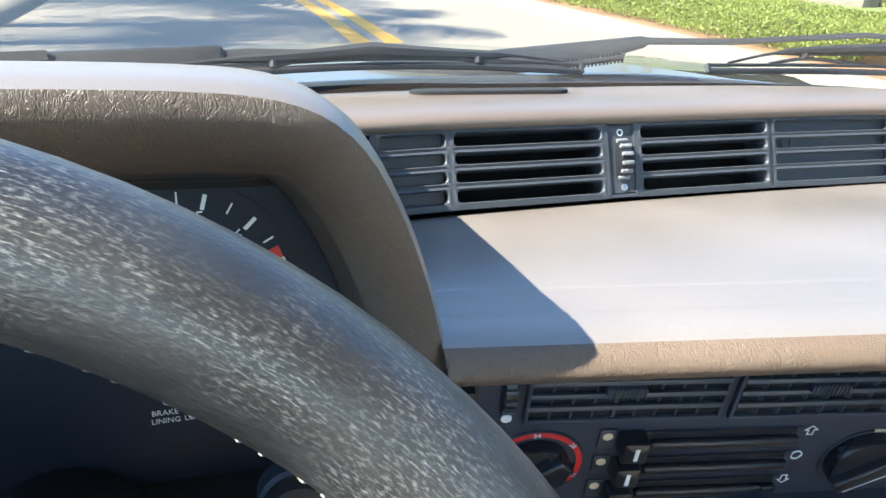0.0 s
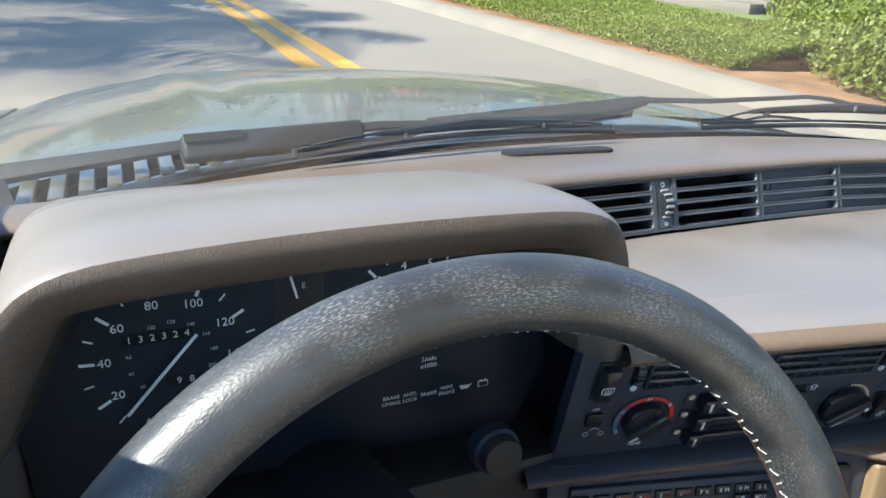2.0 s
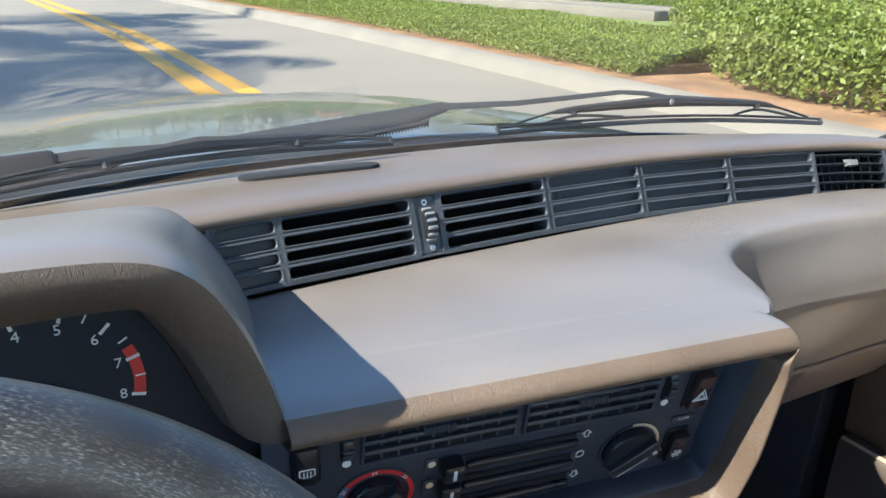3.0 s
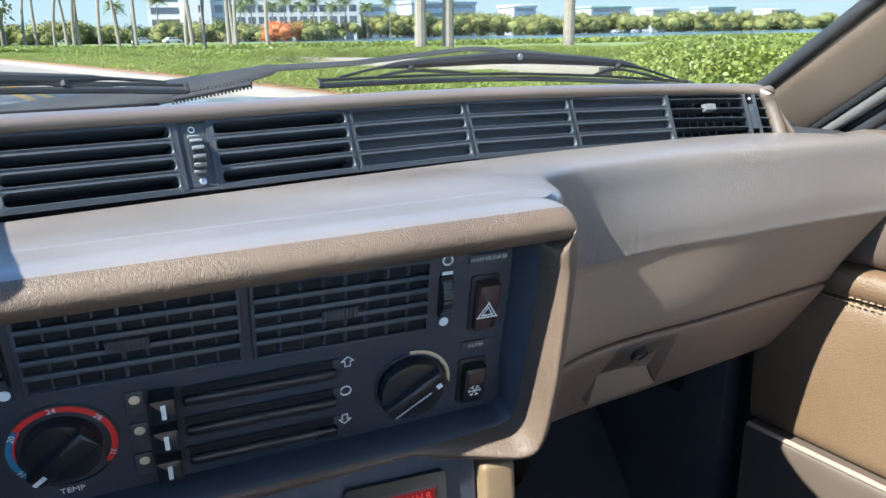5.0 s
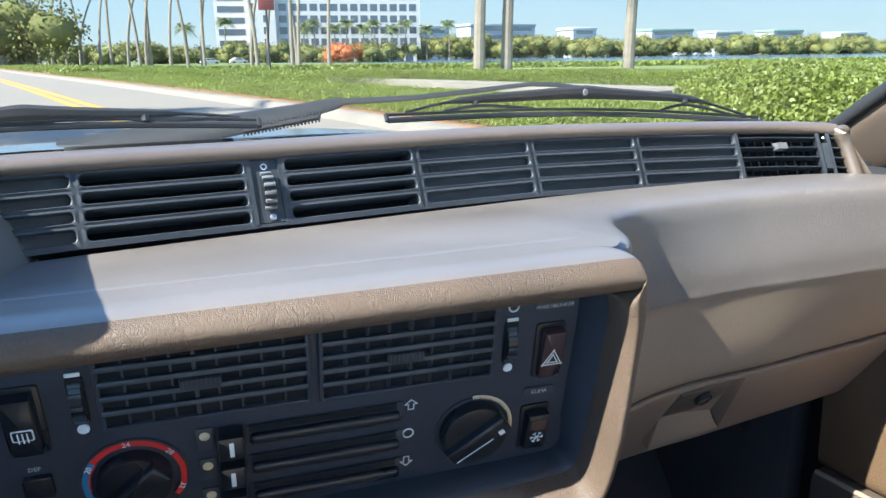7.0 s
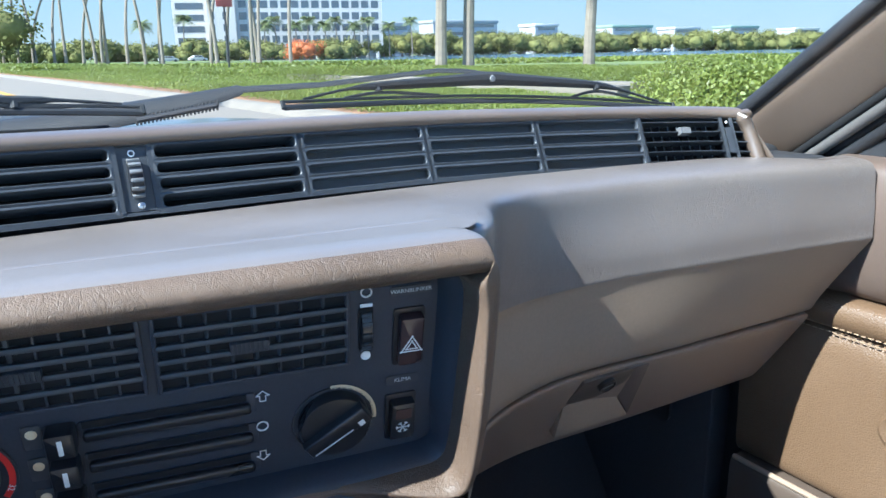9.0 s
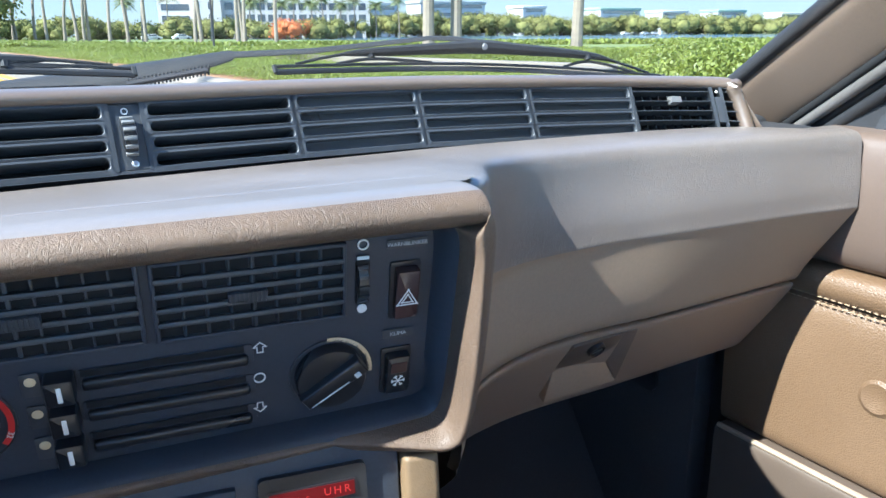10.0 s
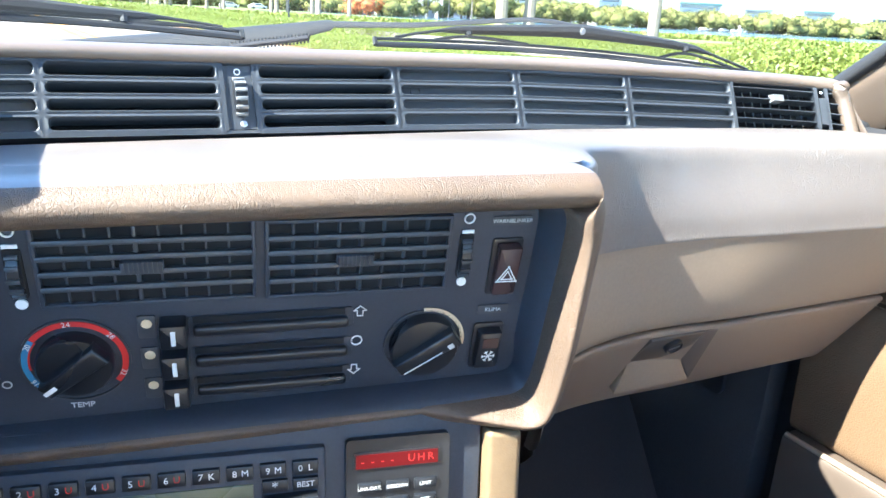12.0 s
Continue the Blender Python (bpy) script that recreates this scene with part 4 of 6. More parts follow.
part("window_symbol", prism(rounded(-0.0048, 0.0048, -0.0066, 0.0002, 0.001), 0.0062, 0.0065, tilt), M_WHITE, heat)
part("window_symbol", prism(rounded(-0.0041, 0.0041, -0.0059, -0.0005, 0.0008), 0.0063, 0.0067, tilt), M_GLOSSBLACK, heat)
for x in (-0.002, 0, 0.002):
    part("window_symbol", box((x - 0.0003, -0.0075, 0.0066), (x + 0.0003, -0.0014, 0.007), 0, tilt), M_WHITE, heat)
printed(-190.5, -4.3, "DEF", 3.4, M_PRINT)
part("blank_switch", plate(-197, -183.5, -22, -8.5, 1.5, -0.5, 2.5, 1), M_GLOSSBLACK, climate)
part("defrost_symbol", ring(-0.193, -0.033, 0.0018, 0.0024, 0, 360, 0, 0.0004, PANEL), M_PRINT, climate)
part("defrost_symbol", ring(-0.180, -0.033, 0.0018, 0.0024, 0, 360, 0, 0.0004, PANEL), M_PRINT, climate)
part("defrost_symbol", ring(-0.1865, -0.031, 0.0042, 0.0048, -60, 60, 0, 0.0004, PANEL), M_PRINT, climate)

# ---------------------------------------------------------------- steering wheel
WHEEL_AT = Vector((-0.3585, 0.1235, 0.859))
tilt_w = 0.3405
wn_ = Vector((0, -math.cos(tilt_w), math.sin(tilt_w)))
wu = Vector((1, 0, 0))
wv = wn_.cross(wu)
WHEEL = basis(WHEEL_AT, wu, wv, wn_)
steering = thing("steering_wheel", WHEEL_AT, "worn black leather steering wheel with pale scuffs", "steering wheel")
R_RIM, R_TUBE = 0.1717, 0.0138
b = bmesh.new()
uv_map = b.loops.layers.uv.new("along_rim")
rws = []
for i in range(120):
    a = 2 * math.pi * i / 120
    r = []
    for j in range(20):
        q = 2 * math.pi * j / 20
        rr = R_TUBE * (1 + 0.06 * math.cos(2 * q))
        x = (R_RIM + rr * math.cos(q))
        r.append(b.verts.new(WHEEL @ Vector((x * math.cos(a), x * math.sin(a), rr * 1.12 * math.sin(q)))))
    rws.append(r)
for i in range(120):
    for j in range(20):
        f = b.faces.new((rws[i][j], rws[(i + 1) % 120][j], rws[(i + 1) % 120][(j + 1) % 20], rws[i][(j + 1) % 20]))
        for loop, (p, q) in zip(f.loops, ((i, j), (i + 1, j), (i + 1, j + 1), (i, j + 1))):
            loop[uv_map].uv = (p / 120 * 2 * math.pi * R_RIM, q / 20 * 2 * math.pi * R_TUBE)
rim = part("rim", b, M_RIM, steering, "scuffed black leather rim", sharp=80)
b = bmesh.new()
for i in range(150):
    a = 2 * math.pi * (i + 0.5) / 150
    e = box((-0.0022, -0.0004, -0.0004), (0.0022, 0.0004, 0.0006), 0, WHEEL @ Matrix.Rotation(a, 4, "Z") @ Matrix.Translation((R_RIM - R_TUBE * 1.05, 0, 0.0)) @ Matrix.Rotation(radians(90), 4, "Y") @ Matrix.Rotation(radians(35 if i % 2 else -35), 4, "Z"))
    merge(b, e)
seam = [WHEEL @ Vector(((R_RIM - R_TUBE * 0.93) * math.cos(a), (R_RIM - R_TUBE * 0.93) * math.sin(a), -0.0045)) for a in steps(0, 2 * math.pi, 90)]
part("glue_seam", sweep(seam, 0.0011, 6), M_SEAM, rim, "thin red brown glue line")
part("stitching", b, M_THREAD, rim, "pale zigzag stitching")
part("hub", lathe([(0.058, -0.03), (0.06, 0.0), (0.055, 0.012), (0.03, 0.016)], WHEEL @ Matrix.Translation((0, -0.01, -0.03)), 40), M_RIMIN, steering)
for a in (-8, 188, 270):
    m = WHEEL @ Matrix.Rotation(radians(a), 4, "Z")
    part("spoke", box((0.04, -0.016, -0.04), (R_RIM - 0.004, 0.016, -0.004), 0.006, m), M_RIMIN, steering)
part("column", lathe([(0.045, -0.32), (0.05, -0.11), (0.04, -0.10)], WHEEL @ Matrix.Translation((0, -0.02, 0)), 24), M_RIMIN, steering)

# ---------------------------------------------------------------- instrument cluster
cluster = thing("instrument_cluster", (-0.37, 0.41, 0.84), "black instrument cluster with white figures under the hood", "gauges")
GF = basis((-0.372, 0.413, 0.875), Vector((1, 0, 0)), Vector((0, 0.04, 1)).normalized(), Vector((0, -1, 0.04)).normalized())
part("gauge_face", prism([(-0.175, -0.10), (0.155, -0.112), (0.178, -0.112), (0.205, -0.055), (0.168, 0.055), (0.14, 0.075), (-0.14, 0.075), (-0.185, 0.03)], -0.01, 0.0, GF), M_CLUSTER, cluster)
part("cluster_surround", box((-0.56, 0.36, 0.70), (-0.172, 0.43, 0.765), 0.006), M_RIMIN, cluster)


def gauge(cx, cz, r, ticks, figures, name):
    g = part(name, lathe([(r + 0.006, -0.001), (r + 0.006, 0.0006)], GF @ Matrix.Translation((cx, cz, 0)), 48), M_CLUSTER, cluster)
    for a, ln, wd in ticks:
        m = GF @ Matrix.Translation((cx, cz, 0.0008)) @ Matrix.Rotation(radians(-a), 4, "Z")
        part("tick", box((-wd / 2, r - ln, 0), (wd / 2, r, 0.0004), 0, m), M_WHITE, g)
    for text, a, rr, size in figures:
        m = GF @ Matrix.Translation((cx + rr * math.sin(radians(a)), cz + rr * math.cos(radians(a)), 0.0008))
        writing(text, size, m, M_WHITE, g, "figure", depth=0.00012)
    return g


TACH = (0.085, 0.006)
t_ticks = [(104 - 29.3 * i, 0.008, 0.002) for i in range(8)] + [(89.35 - 29.3 * i, 0.006, 0.0009) for i in range(7)]
tach = gauge(*TACH, 0.053, t_ticks, [(str(8 - i), 104 - 29.3 * i, 0.0405, 0.0092) for i in range(8)], "tachometer")
part("red_band", ring(*TACH, 0.046, 0.0525, 66, 105, 0.0008, 0.0011, GF), M_RED, tach)
m = GF @ Matrix.Translation((*TACH, 0.0)) @ Matrix.Rotation(radians(180), 4, "Z")
part("needle", box((-0.012, -0.0011, 0.006), (0.043, 0.0011, 0.0068), 0.0002, m), M_WHITE, tach)
part("needle_hub", lathe([(0.008, 0), (0.008, 0.005), (0.006, 0.0062)], m, 20), M_GLOSSBLACK, tach)
m = GF @ Matrix.Translation((*TACH, 0))
writing("1/min", 0.0055, m @ Matrix.Translation((0.013, -0.041, 0.0009)), M_WHITE, tach, depth=0.00012)
writing("x1000", 0.0055, m @ Matrix.Translation((0.013, -0.047, 0.0009)), M_WHITE, tach, depth=0.00012)
for i, mt in enumerate((M_BLUE, M_RED, M_PRINT, M_PRINT)):
    part("badge_bar", prism([(-0.001, -0.002), (0.0022, -0.002), (0.0036, 0.002), (0.0004, 0.002)], 0.0008, 0.0012, m @ Matrix.Translation((0.007 + i * 0.0034, -0.031, 0))), mt, tach)

SPEEDO = (-0.085, 0.0)
s_ticks = [(-157 + 18 * i, 0.009 if i % 2 == 0 else 0.006, 0.002 if i % 2 == 0 else 0.0011) for i in range(15)]
speedo = gauge(*SPEEDO, 0.055, s_ticks, [(str(20 * i), -157 + 36 * i, 0.0405, 0.0085) for i in range(1, 8)], "speedometer")
for i in range(10):
    a = -132 + 27 * i
    mm_ = GF @ Matrix.Translation((SPEEDO[0] + 0.0265 * math.sin(radians(a)), SPEEDO[1] + 0.0265 * math.cos(radians(a)), 0.0008))
    writing(str(20 * (i + 1)), 0.0036, mm_, M_PRINT, speedo, "figure", depth=0.0001)
m = GF @ Matrix.Translation((*SPEEDO, 0.0)) @ Matrix.Rotation(radians(228), 4, "Z")
part("needle", box((-0.024, -0.0011, 0.006), (0.046, 0.0011, 0.0068), 0.0002, m), M_WHITE, speedo)
m = GF @ Matrix.Translation((*SPEEDO, 0))
part("odometer_window", prism(rounded(-0.029, 0.014, 0.0135, 0.0215, 0.001), 0.0008, 0.0014, m), M_DEEP, speedo)
for i, ch in enumerate("132324"):
    writing(ch, 0.0068, m @ Matrix.Translation((-0.0245 + i * 0.007, 0.0175, 0.0016)), M_WHITE, speedo, "figure", depth=0.0001)
part("trip_window", prism(rounded(-0.006, 0.02, -0.0205, -0.013, 0.001), 0.0008, 0.0014, m), M_DEEP, speedo)
for i, ch in enumerate("98"):
    writing(ch, 0.0068, m @ Matrix.Translation((0.003 + i * 0.008, -0.0168, 0.0016)), M_WHITE, speedo, "figure", depth=0.0001)
# small gauges between the dials
m = GF @ Matrix.Translation((0.0, 0.036, 0.0))
small = part("fuel_gauge", prism(rounded(-0.017, 0.017, -0.03, 0.028, 0.006), -0.001, 0.0006, m), M_GLOSSBLACK, cluster)
part("needle", box((-0.0008, -0.004, 0.002), (0.0008, 0.016, 0.0026), 0, m @ Matrix.Translation((-0.003, 0, 0)) @ Matrix.Rotation(radians(14), 4, "Z")), M_WHITE, small)
writing("E", 0.006, m @ Matrix.Translation((0.003, 0.004, 0.0008)), M_PRINT, small, "figure", depth=0.0001)
# warning texts
for text, x, y in (("BRAKE", -0.0, 0), ("LINING", 0, -1), ("ANTI-", 1, 0), ("LOCK", 1, -1), ("BRAKE", 2, -0.5), ("PARK", 3, 0), ("BRAKE", 3, -1)):
    writing(text, 0.0046, GF @ Matrix.Translation((0.068 + x * 0.0155, -0.064 + y * 0.005, 0.0008)), M_WHITE, cluster, depth=0.0001)
m = GF @ Matrix.Translation((0.1465, -0.0665, 0))
part("battery_symbol", prism([(-0.0045, -0.0028), (0.0045, -0.0028), (0.0045, 0.0022), (0.003, 0.0022), (0.003, 0.0034), (0.001, 0.0034), (0.001, 0.0022), (-0.001, 0.0022), (-0.001, 0.0034), (-0.003, 0.0034), (-0.003, 0.0022), (-0.0045, 0.0022)], 0.0006, 0.001, m), M_WHITE, cluster)
part("battery_symbol", prism(rounded(-0.0038, 0.0038, -0.0021, 0.0015, 0.0002), 0.0008, 0.0014, m), M_CLUSTER, cluster)
m = GF @ Matrix.Translation((0.131, -0.0665, 0))
part("oil_symbol", prism([(-0.004, -0.002), (0.002, -0.002), (0.0055, 0.002), (0.003, 0.0008), (0.001, 0.0014), (-0.003, 0.0014), (-0.0055, 0.002), (-0.005, 0.001)], 0.0006, 0.001, m), M_WHITE, cluster)

knob = thing("light_switch", (-0.241, 0.339, 0.793), "round black headlamp switch knob below the gauges", "switch")
kn = basis((-0.241, 0.352, 0.789), Vector((1, 0, 0)), Vector((0, 0.1, 1)).normalized(), Vector((0, -1, 0.1)).normalized())
part("knob", lathe([(0.0165, 0.0), (0.0165, 0.010), (0.015, 0.013), (0.012, 0.0138)], kn, 32), M_RIMIN, knob)
part("knob_base", lathe([(0.019, -0.01), (0.019, 0.002), (0.017, 0.004)], kn, 32), M_BLACK, knob)

# ---------------------------------------------------------------- centre console with radio and trip computer
RU = Vector((math.cos(-0.226), math.sin(-0.226), 0))
RV = Vector((math.sin(0.111) * 0.2241, math.sin(0.111) * 0.9746, math.cos(0.111)))
RADIO = basis((0.0041, 0.3023, 0.7382), RU, RV, RU.cross(RV))
console = thing("centre_console", (0.0, 0.35, 0.5), "black console below the heater panel with tan leather sides", "console")
part("console_face", box((-0.2, -0.11, -0.02), (0.095, 0.02, -0.004), 0.002, RADIO), M_BLACK, console)
part("console_body", box((-0.2, -0.3, -0.2), (0.09, -0.01, -0.02), 0.004, RADIO), M_BLACK, console)
part("console_side", box((0.096, -0.36, -0.17), (0.118, 0.002, 0.006), 0.004, RADIO, 4), M_CONSOLE, console, "tan leather console side")


def key(unit, m, u, v, w, h, text, size, mat=None, name="key", depth=0.0035):
    k = part(name, box((u - w / 2, v - h / 2, -0.001), (u + w / 2, v + h / 2, depth), 0.0008, m), M_GLOSSBLACK, unit)
    if text:
        t = text.split("|")
        for i, s in enumerate(t):
            off = 0 if len(t) == 1 else (-0.0028 if i == 0 else 0.0028)
            writing(s, size, m @ Matrix.Translation((u + off, v, depth + 0.0002)), (M_RED if s == "U" else M_WHITE) if mat is None else mat, k, depth=0.0001)
    return k


radio = thing("car_radio", RADIO @ Vector((-0.09, -0.03, 0)), "black cassette radio with white lettered keys in the console", "radio")
part("front", box((-0.182, -0.056, -0.006), (0.0, 0.0, 0.001), 0.0015, RADIO), M_BLACK, radio)
for i, text in enumerate(("1|U", "2|U", "3|U", "4|U", "5|U", "6|U", "7|K", "8|M", "9|M", "0|L")):
    key(radio, RADIO, -0.1735 + i * 0.018, -0.0105, 0.0145, 0.0085, text, 0.0055)
part("display", box((-0.146, -0.0325, 0.0), (-0.0405, -0.0185, 0.0018), 0.0006, RADIO), M_LCD, radio, "grey green display")
key(radio, RADIO, -0.0285, -0.0205, 0.0145, 0.0075, "*", 0.008)
key(radio, RADIO, -0.0115, -0.0205, 0.0145, 0.0075, "BEST", 0.0048)
key(radio, RADIO, -0.02, -0.0325, 0.031, 0.0125, "AUTOMATIC", 0.0049, depth=0.008)
key(radio, RADIO, -0.0285, -0.0445, 0.0145, 0.0075, "V K", 0.0048)
key(radio, RADIO, -0.0115, -0.0445, 0.0145, 0.0075, "D K", 0.0048)
key(radio, RADIO, -0.1645, -0.0215, 0.0165, 0.009, "P", 0.0055)
key(radio, RADIO, -0.1655, -0.037, 0.024, 0.013, "V", 0.0075, depth=0.007)
for i, text in enumerate(("CR", "", "<<", ">>", "1 2", "")):
    key(radio, RADIO, -0.138 + i * 0.0172, -0.0415, 0.0158, 0.009, text, 0.0045, depth=0.0045)
writing("AUTOREVERSE", 0.0042, RADIO @ Matrix.Translation((-0.125, -0.0355, 0.0012)), M_WHITE, radio, depth=0.0001)
writing("CASSETTE", 0.0046, RADIO @ Matrix.Translation((-0.0725, -0.051, 0.0012)), M_WHITE, radio, depth=0.0001)
for u0, u1 in ((-0.133, -0.112), (-0.107, -0.089)):
    part("maker_bar", box((u0, -0.0525, 0.001), (u1, -0.0495, 0.0013), 0, RADIO), M_PRINT, radio)

trip = thing("trip_computer", RADIO @ Vector((0.042, -0.03, 0)), "black trip computer with a red display and small lettered keys", "computer")
part("front", prism(rounded(0.012, 0.074, -0.068, 0.002, 0.003), -0.004, 0.0004, RADIO), M_GLOSSBLACK, trip)
part("bezel", prism(rounded(0.0165, 0.0675, -0.0168, -0.0062, 0.001), -0.001, 0.0012, RADIO), M_GLOSSBLACK, trip)
part("display_window", prism(rounded(0.0175, 0.0665, -0.0158, -0.0072, 0.0005), 0.001, 0.0018, RADIO), M_LED, trip, "dim red display")
for i, ch in enumerate("---- UHR"):
    if ch != " ":
        writing(ch, 0.0066, RADIO @ Matrix.Translation((0.0215 + i * 0.0058, -0.0115, 0.0019)), M_SEGMENT, trip, "display_digit", depth=0.00005)
for i, text in enumerate(("UHR-DAT.", "GESCHW.", "LIMIT", "VERBR.", "REICHW.", "ZEIT", "TEMP.", "CODE", "SET-RES")):
    key(trip, RADIO, 0.0255 + (i % 3) * 0.0168, -0.0285 - (i // 3) * 0.0105, 0.0135, 0.0065, text, 0.0031, depth=0.0022)
for i, text in enumerate(("1000", "100", "10", "1")):
    key(trip, RADIO, 0.0245 + i * 0.0118, -0.0585, 0.0092, 0.0042, text, 0.0026, depth=0.0018)

# ---------------------------------------------------------------- glovebox pull and lock
gu = (Vector((0.45, 0.388, 0.717)) - Vector((0.30, 0.395, 0.716))).normalized()
gw = (Vector((0.38, 0.456, 0.604)) - Vector((0.375, 0.3915, 0.7163))).normalized()
gn = gu.cross(-gw).normalized()
gv = gn.cross(gu)
LID = basis(Vector((0.372, 0.3937, 0.7163)), gu, gv, gn)


def slab(corners, base=-0.006):
    """A four-cornered solid: (x, y, height) in the lid's plane."""
    b = bmesh.new()
    hi = [b.verts.new((x / 1000, y / 1000, h / 1000)) for x, y, h in corners]
    lo = [b.verts.new((x / 1000, y / 1000, base)) for x, y, h in corners]
    b.faces.new(hi)
    b.faces.new(lo[::-1])
    for q in range(4):
        b.faces.new((hi[q], hi[(q + 1) % 4], lo[(q + 1) % 4], lo[q]))
    bmesh.ops.recalc_face_normals(b, faces=b.faces[:])
    bmesh.ops.bevel(b, geom=b.edges[:], offset=0.0009, segments=2, affect="EDGES", profile=0.5)
    b.transform(LID)
    return b


# Darker vinyl on plate and side, paler on scoop: recess shade done by colour.
part("pull_plate", slab([(-31, -10, 3.5), (31, -8, 3.5), (27, -50, 0.5), (-38, -45, 0.5)]), M_POCKET, glovebox, "flat plate round the lock")
part("pull_scoop", slab([(-38, -46, 0.2), (26, -52, 0.2), (53, -88, 9), (-38, -89, 9)]), M_TRIM, glovebox, "scooped glovebox pull")
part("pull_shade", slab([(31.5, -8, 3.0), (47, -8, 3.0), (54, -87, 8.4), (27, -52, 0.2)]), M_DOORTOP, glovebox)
part("lock", lathe([(0.0095, -0.002), (0.0095, 0.0058), (0.0082, 0.0070), (0.0068, 0.0060)], LID @ Matrix.Translation((0.0, -0.023, 0.0)), 24), M_GLOSSBLACK, glovebox, "round black lock")
part("keyhole", box((-0.0055, -0.0009, 0.0060), (0.0055, 0.0009, 0.0066), 0, LID @ Matrix.Translation((0.0, -0.023, 0.0002)) @ Matrix.Rotation(radians(20), 4, "Z")), M_CHROME, glovebox)

# ---------------------------------------------------------------- windscreen, pillars and shell
def screen(x0, s):
    """A point of the glass: x0 along its lower edge, s metres up it."""
    y = screen_edge(x0) + 0.012
    return Vector((x0 * (1 - 0.16 * s), y - 0.84 * s + 0.10 * s * ((x0 - 0.02) / 0.6) ** 2, 0.896 + 0.543 * s))


windscreen = thing("windscreen", (0.02, 0.5, 1.1), "clear curved car windscreen with a black rubber seal", "windscreen", kind="structure")
pane = part("glass", sheet([[screen(x, s) for x in steps(-0.67, 0.65, 34)] for s in steps(-0.02, 0.76, 14)]), M_GLASS, windscreen, sharp=80)
pane.visible_shadow = False
part("seal", sweep([screen(x, -0.006) + Vector((0, 0.004, 0.002)) for x in steps(-0.67, 0.65, 50)], 0.011, 8), M_RUBBER, windscreen)
part("seal", sweep([screen(0.645, s) + Vector((0.0, 0.008, 0.005)) for s in steps(-0.02, 0.76, 14)], 0.0085, 8), M_RUBBER, windscreen, sharp=80)
part("seal", sweep([screen(-0.665, s) for s in steps(-0.02, 0.76, 14)], 0.008, 8), M_RUBBER, windscreen, sharp=80)

cabin = thing("car_cabin", (0, -0.4, 0.3), "taupe lined car cabin with pillars and roof", "car interior", kind="structure")


def pillar(side):
    rws = []
    for s in steps(-0.06, 0.80, 16):
        p = screen(0.645 if side > 0 else -0.665, s)
        o = [(0.0, 0.004, 0.0), (0.003, -0.012, -0.006), (0.014, -0.030, -0.014), (0.030, -0.050, -0.026), (0.046, -0.064, -0.040), (0.060, -0.072, -0.050), (0.072, -0.066, -0.050), (0.09, 0.0, 0.0), (0.06, 0.02, 0.02)]
        rws.append([p + Vector((dx * side, dy, dz)) for dx, dy, dz in chaikin([Vector(q) * 0.64 for q in o], 2)])
    return sheet(rws)


part("pillar_trim", pillar(1), M_PILLAR, cabin, sharp=60)
part("pillar_trim", pillar(-1), M_PILLAR, cabin, sharp=60)
# Roof lining out of view, kept pale to reflect light downwards.
part("headliner", box((-0.62, -1.6, 1.335), (0.66, 0.055, 1.37), 0.01), M_HEADLINER, cabin)
# Unseen blocks added behind the camera as reflectors for the dash.
part("bounce_block", box((-0.66, -1.5, 0.2), (-0.10, -0.16, 0.55), 0.04, None, 3), M_BOUNCE, cabin)
part("bounce_block", box((0.08, -1.5, 0.2), (0.62, -0.16, 0.55), 0.04, None, 3), M_BOUNCE, cabin)
# closes the unseen rear, in the same reflecting tan
part("rear_bulkhead", box((-0.72, -1.62, 0.2), (0.76, -1.56, 0.95), 0.01), M_BOUNCE, cabin)
part("cabin_floor", box((-0.72, -1.6, 0.16), (0.76, 1.0, 0.2), 0.0), M_CARPET, cabin)
part("firewall", box((-0.70, 0.86, 0.2), (0.74, 0.90, 0.80), 0.0), M_CARPET, cabin)
part("driver_door_lining", box((-0.74, -1.56, 0.2), (-0.69, 0.55, 0.90), 0.01), M_TRIM, cabin)
part("toe_board", box((0.12, -0.02, 0.0), (0.70, 0.0, 0.42), 0.004, Matrix.Translation((0, 0.62, 0.2)) @ Matrix.Rotation(radians(-35), 4, "X")), M_CARPET, cabin)
part("tunnel", box((-0.12, -0.9, 0.2), (0.112, 0.86, 0.46), 0.05, None, 4), M_CARPET, cabin)
part("footwell_side", box((0.118, 0.315, 0.46), (0.139, 0.66, 0.745), 0.003), M_CARPET, cabin)
part("kick_panel", box((0.655, 0.5, 0.2), (0.70, 0.86, 0.66), 0.006), M_CARPET, cabin)
part("kick_speaker_grille", prism(rounded(0.56, 0.68, 0.50, 0.60, 0.012), 0.0, 0.006, Matrix(((0, 0, -1, 0.652), (1, 0, 0, 0), (0, 1, 0, 0), (0, 0, 0, 1)))), M_RUBBER, cabin)

# ---------------------------------------------------------------- passenger door
door = thing("passenger_door", (0.70, 0.0, 0.2), "closed door lined in tan leather with a stitched roll", "door")
DX = 0.658
def door_band(profile, y0, y1, n=14, bow=0.0):
    """profile: (inward, z) pairs, drawn from the front of the door to its rear."""
    prof = chaikin([(a, 0, z) for a, z in profile], 2)
    return sheet([[(DX - p.x - bow * math.sin(math.pi * k), y0 + (y1 - y0) * k, p.z) for p in prof] for k in steps(0, 1, n)])


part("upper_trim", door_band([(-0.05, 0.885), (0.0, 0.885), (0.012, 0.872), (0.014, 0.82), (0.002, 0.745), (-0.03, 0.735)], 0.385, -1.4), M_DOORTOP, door)
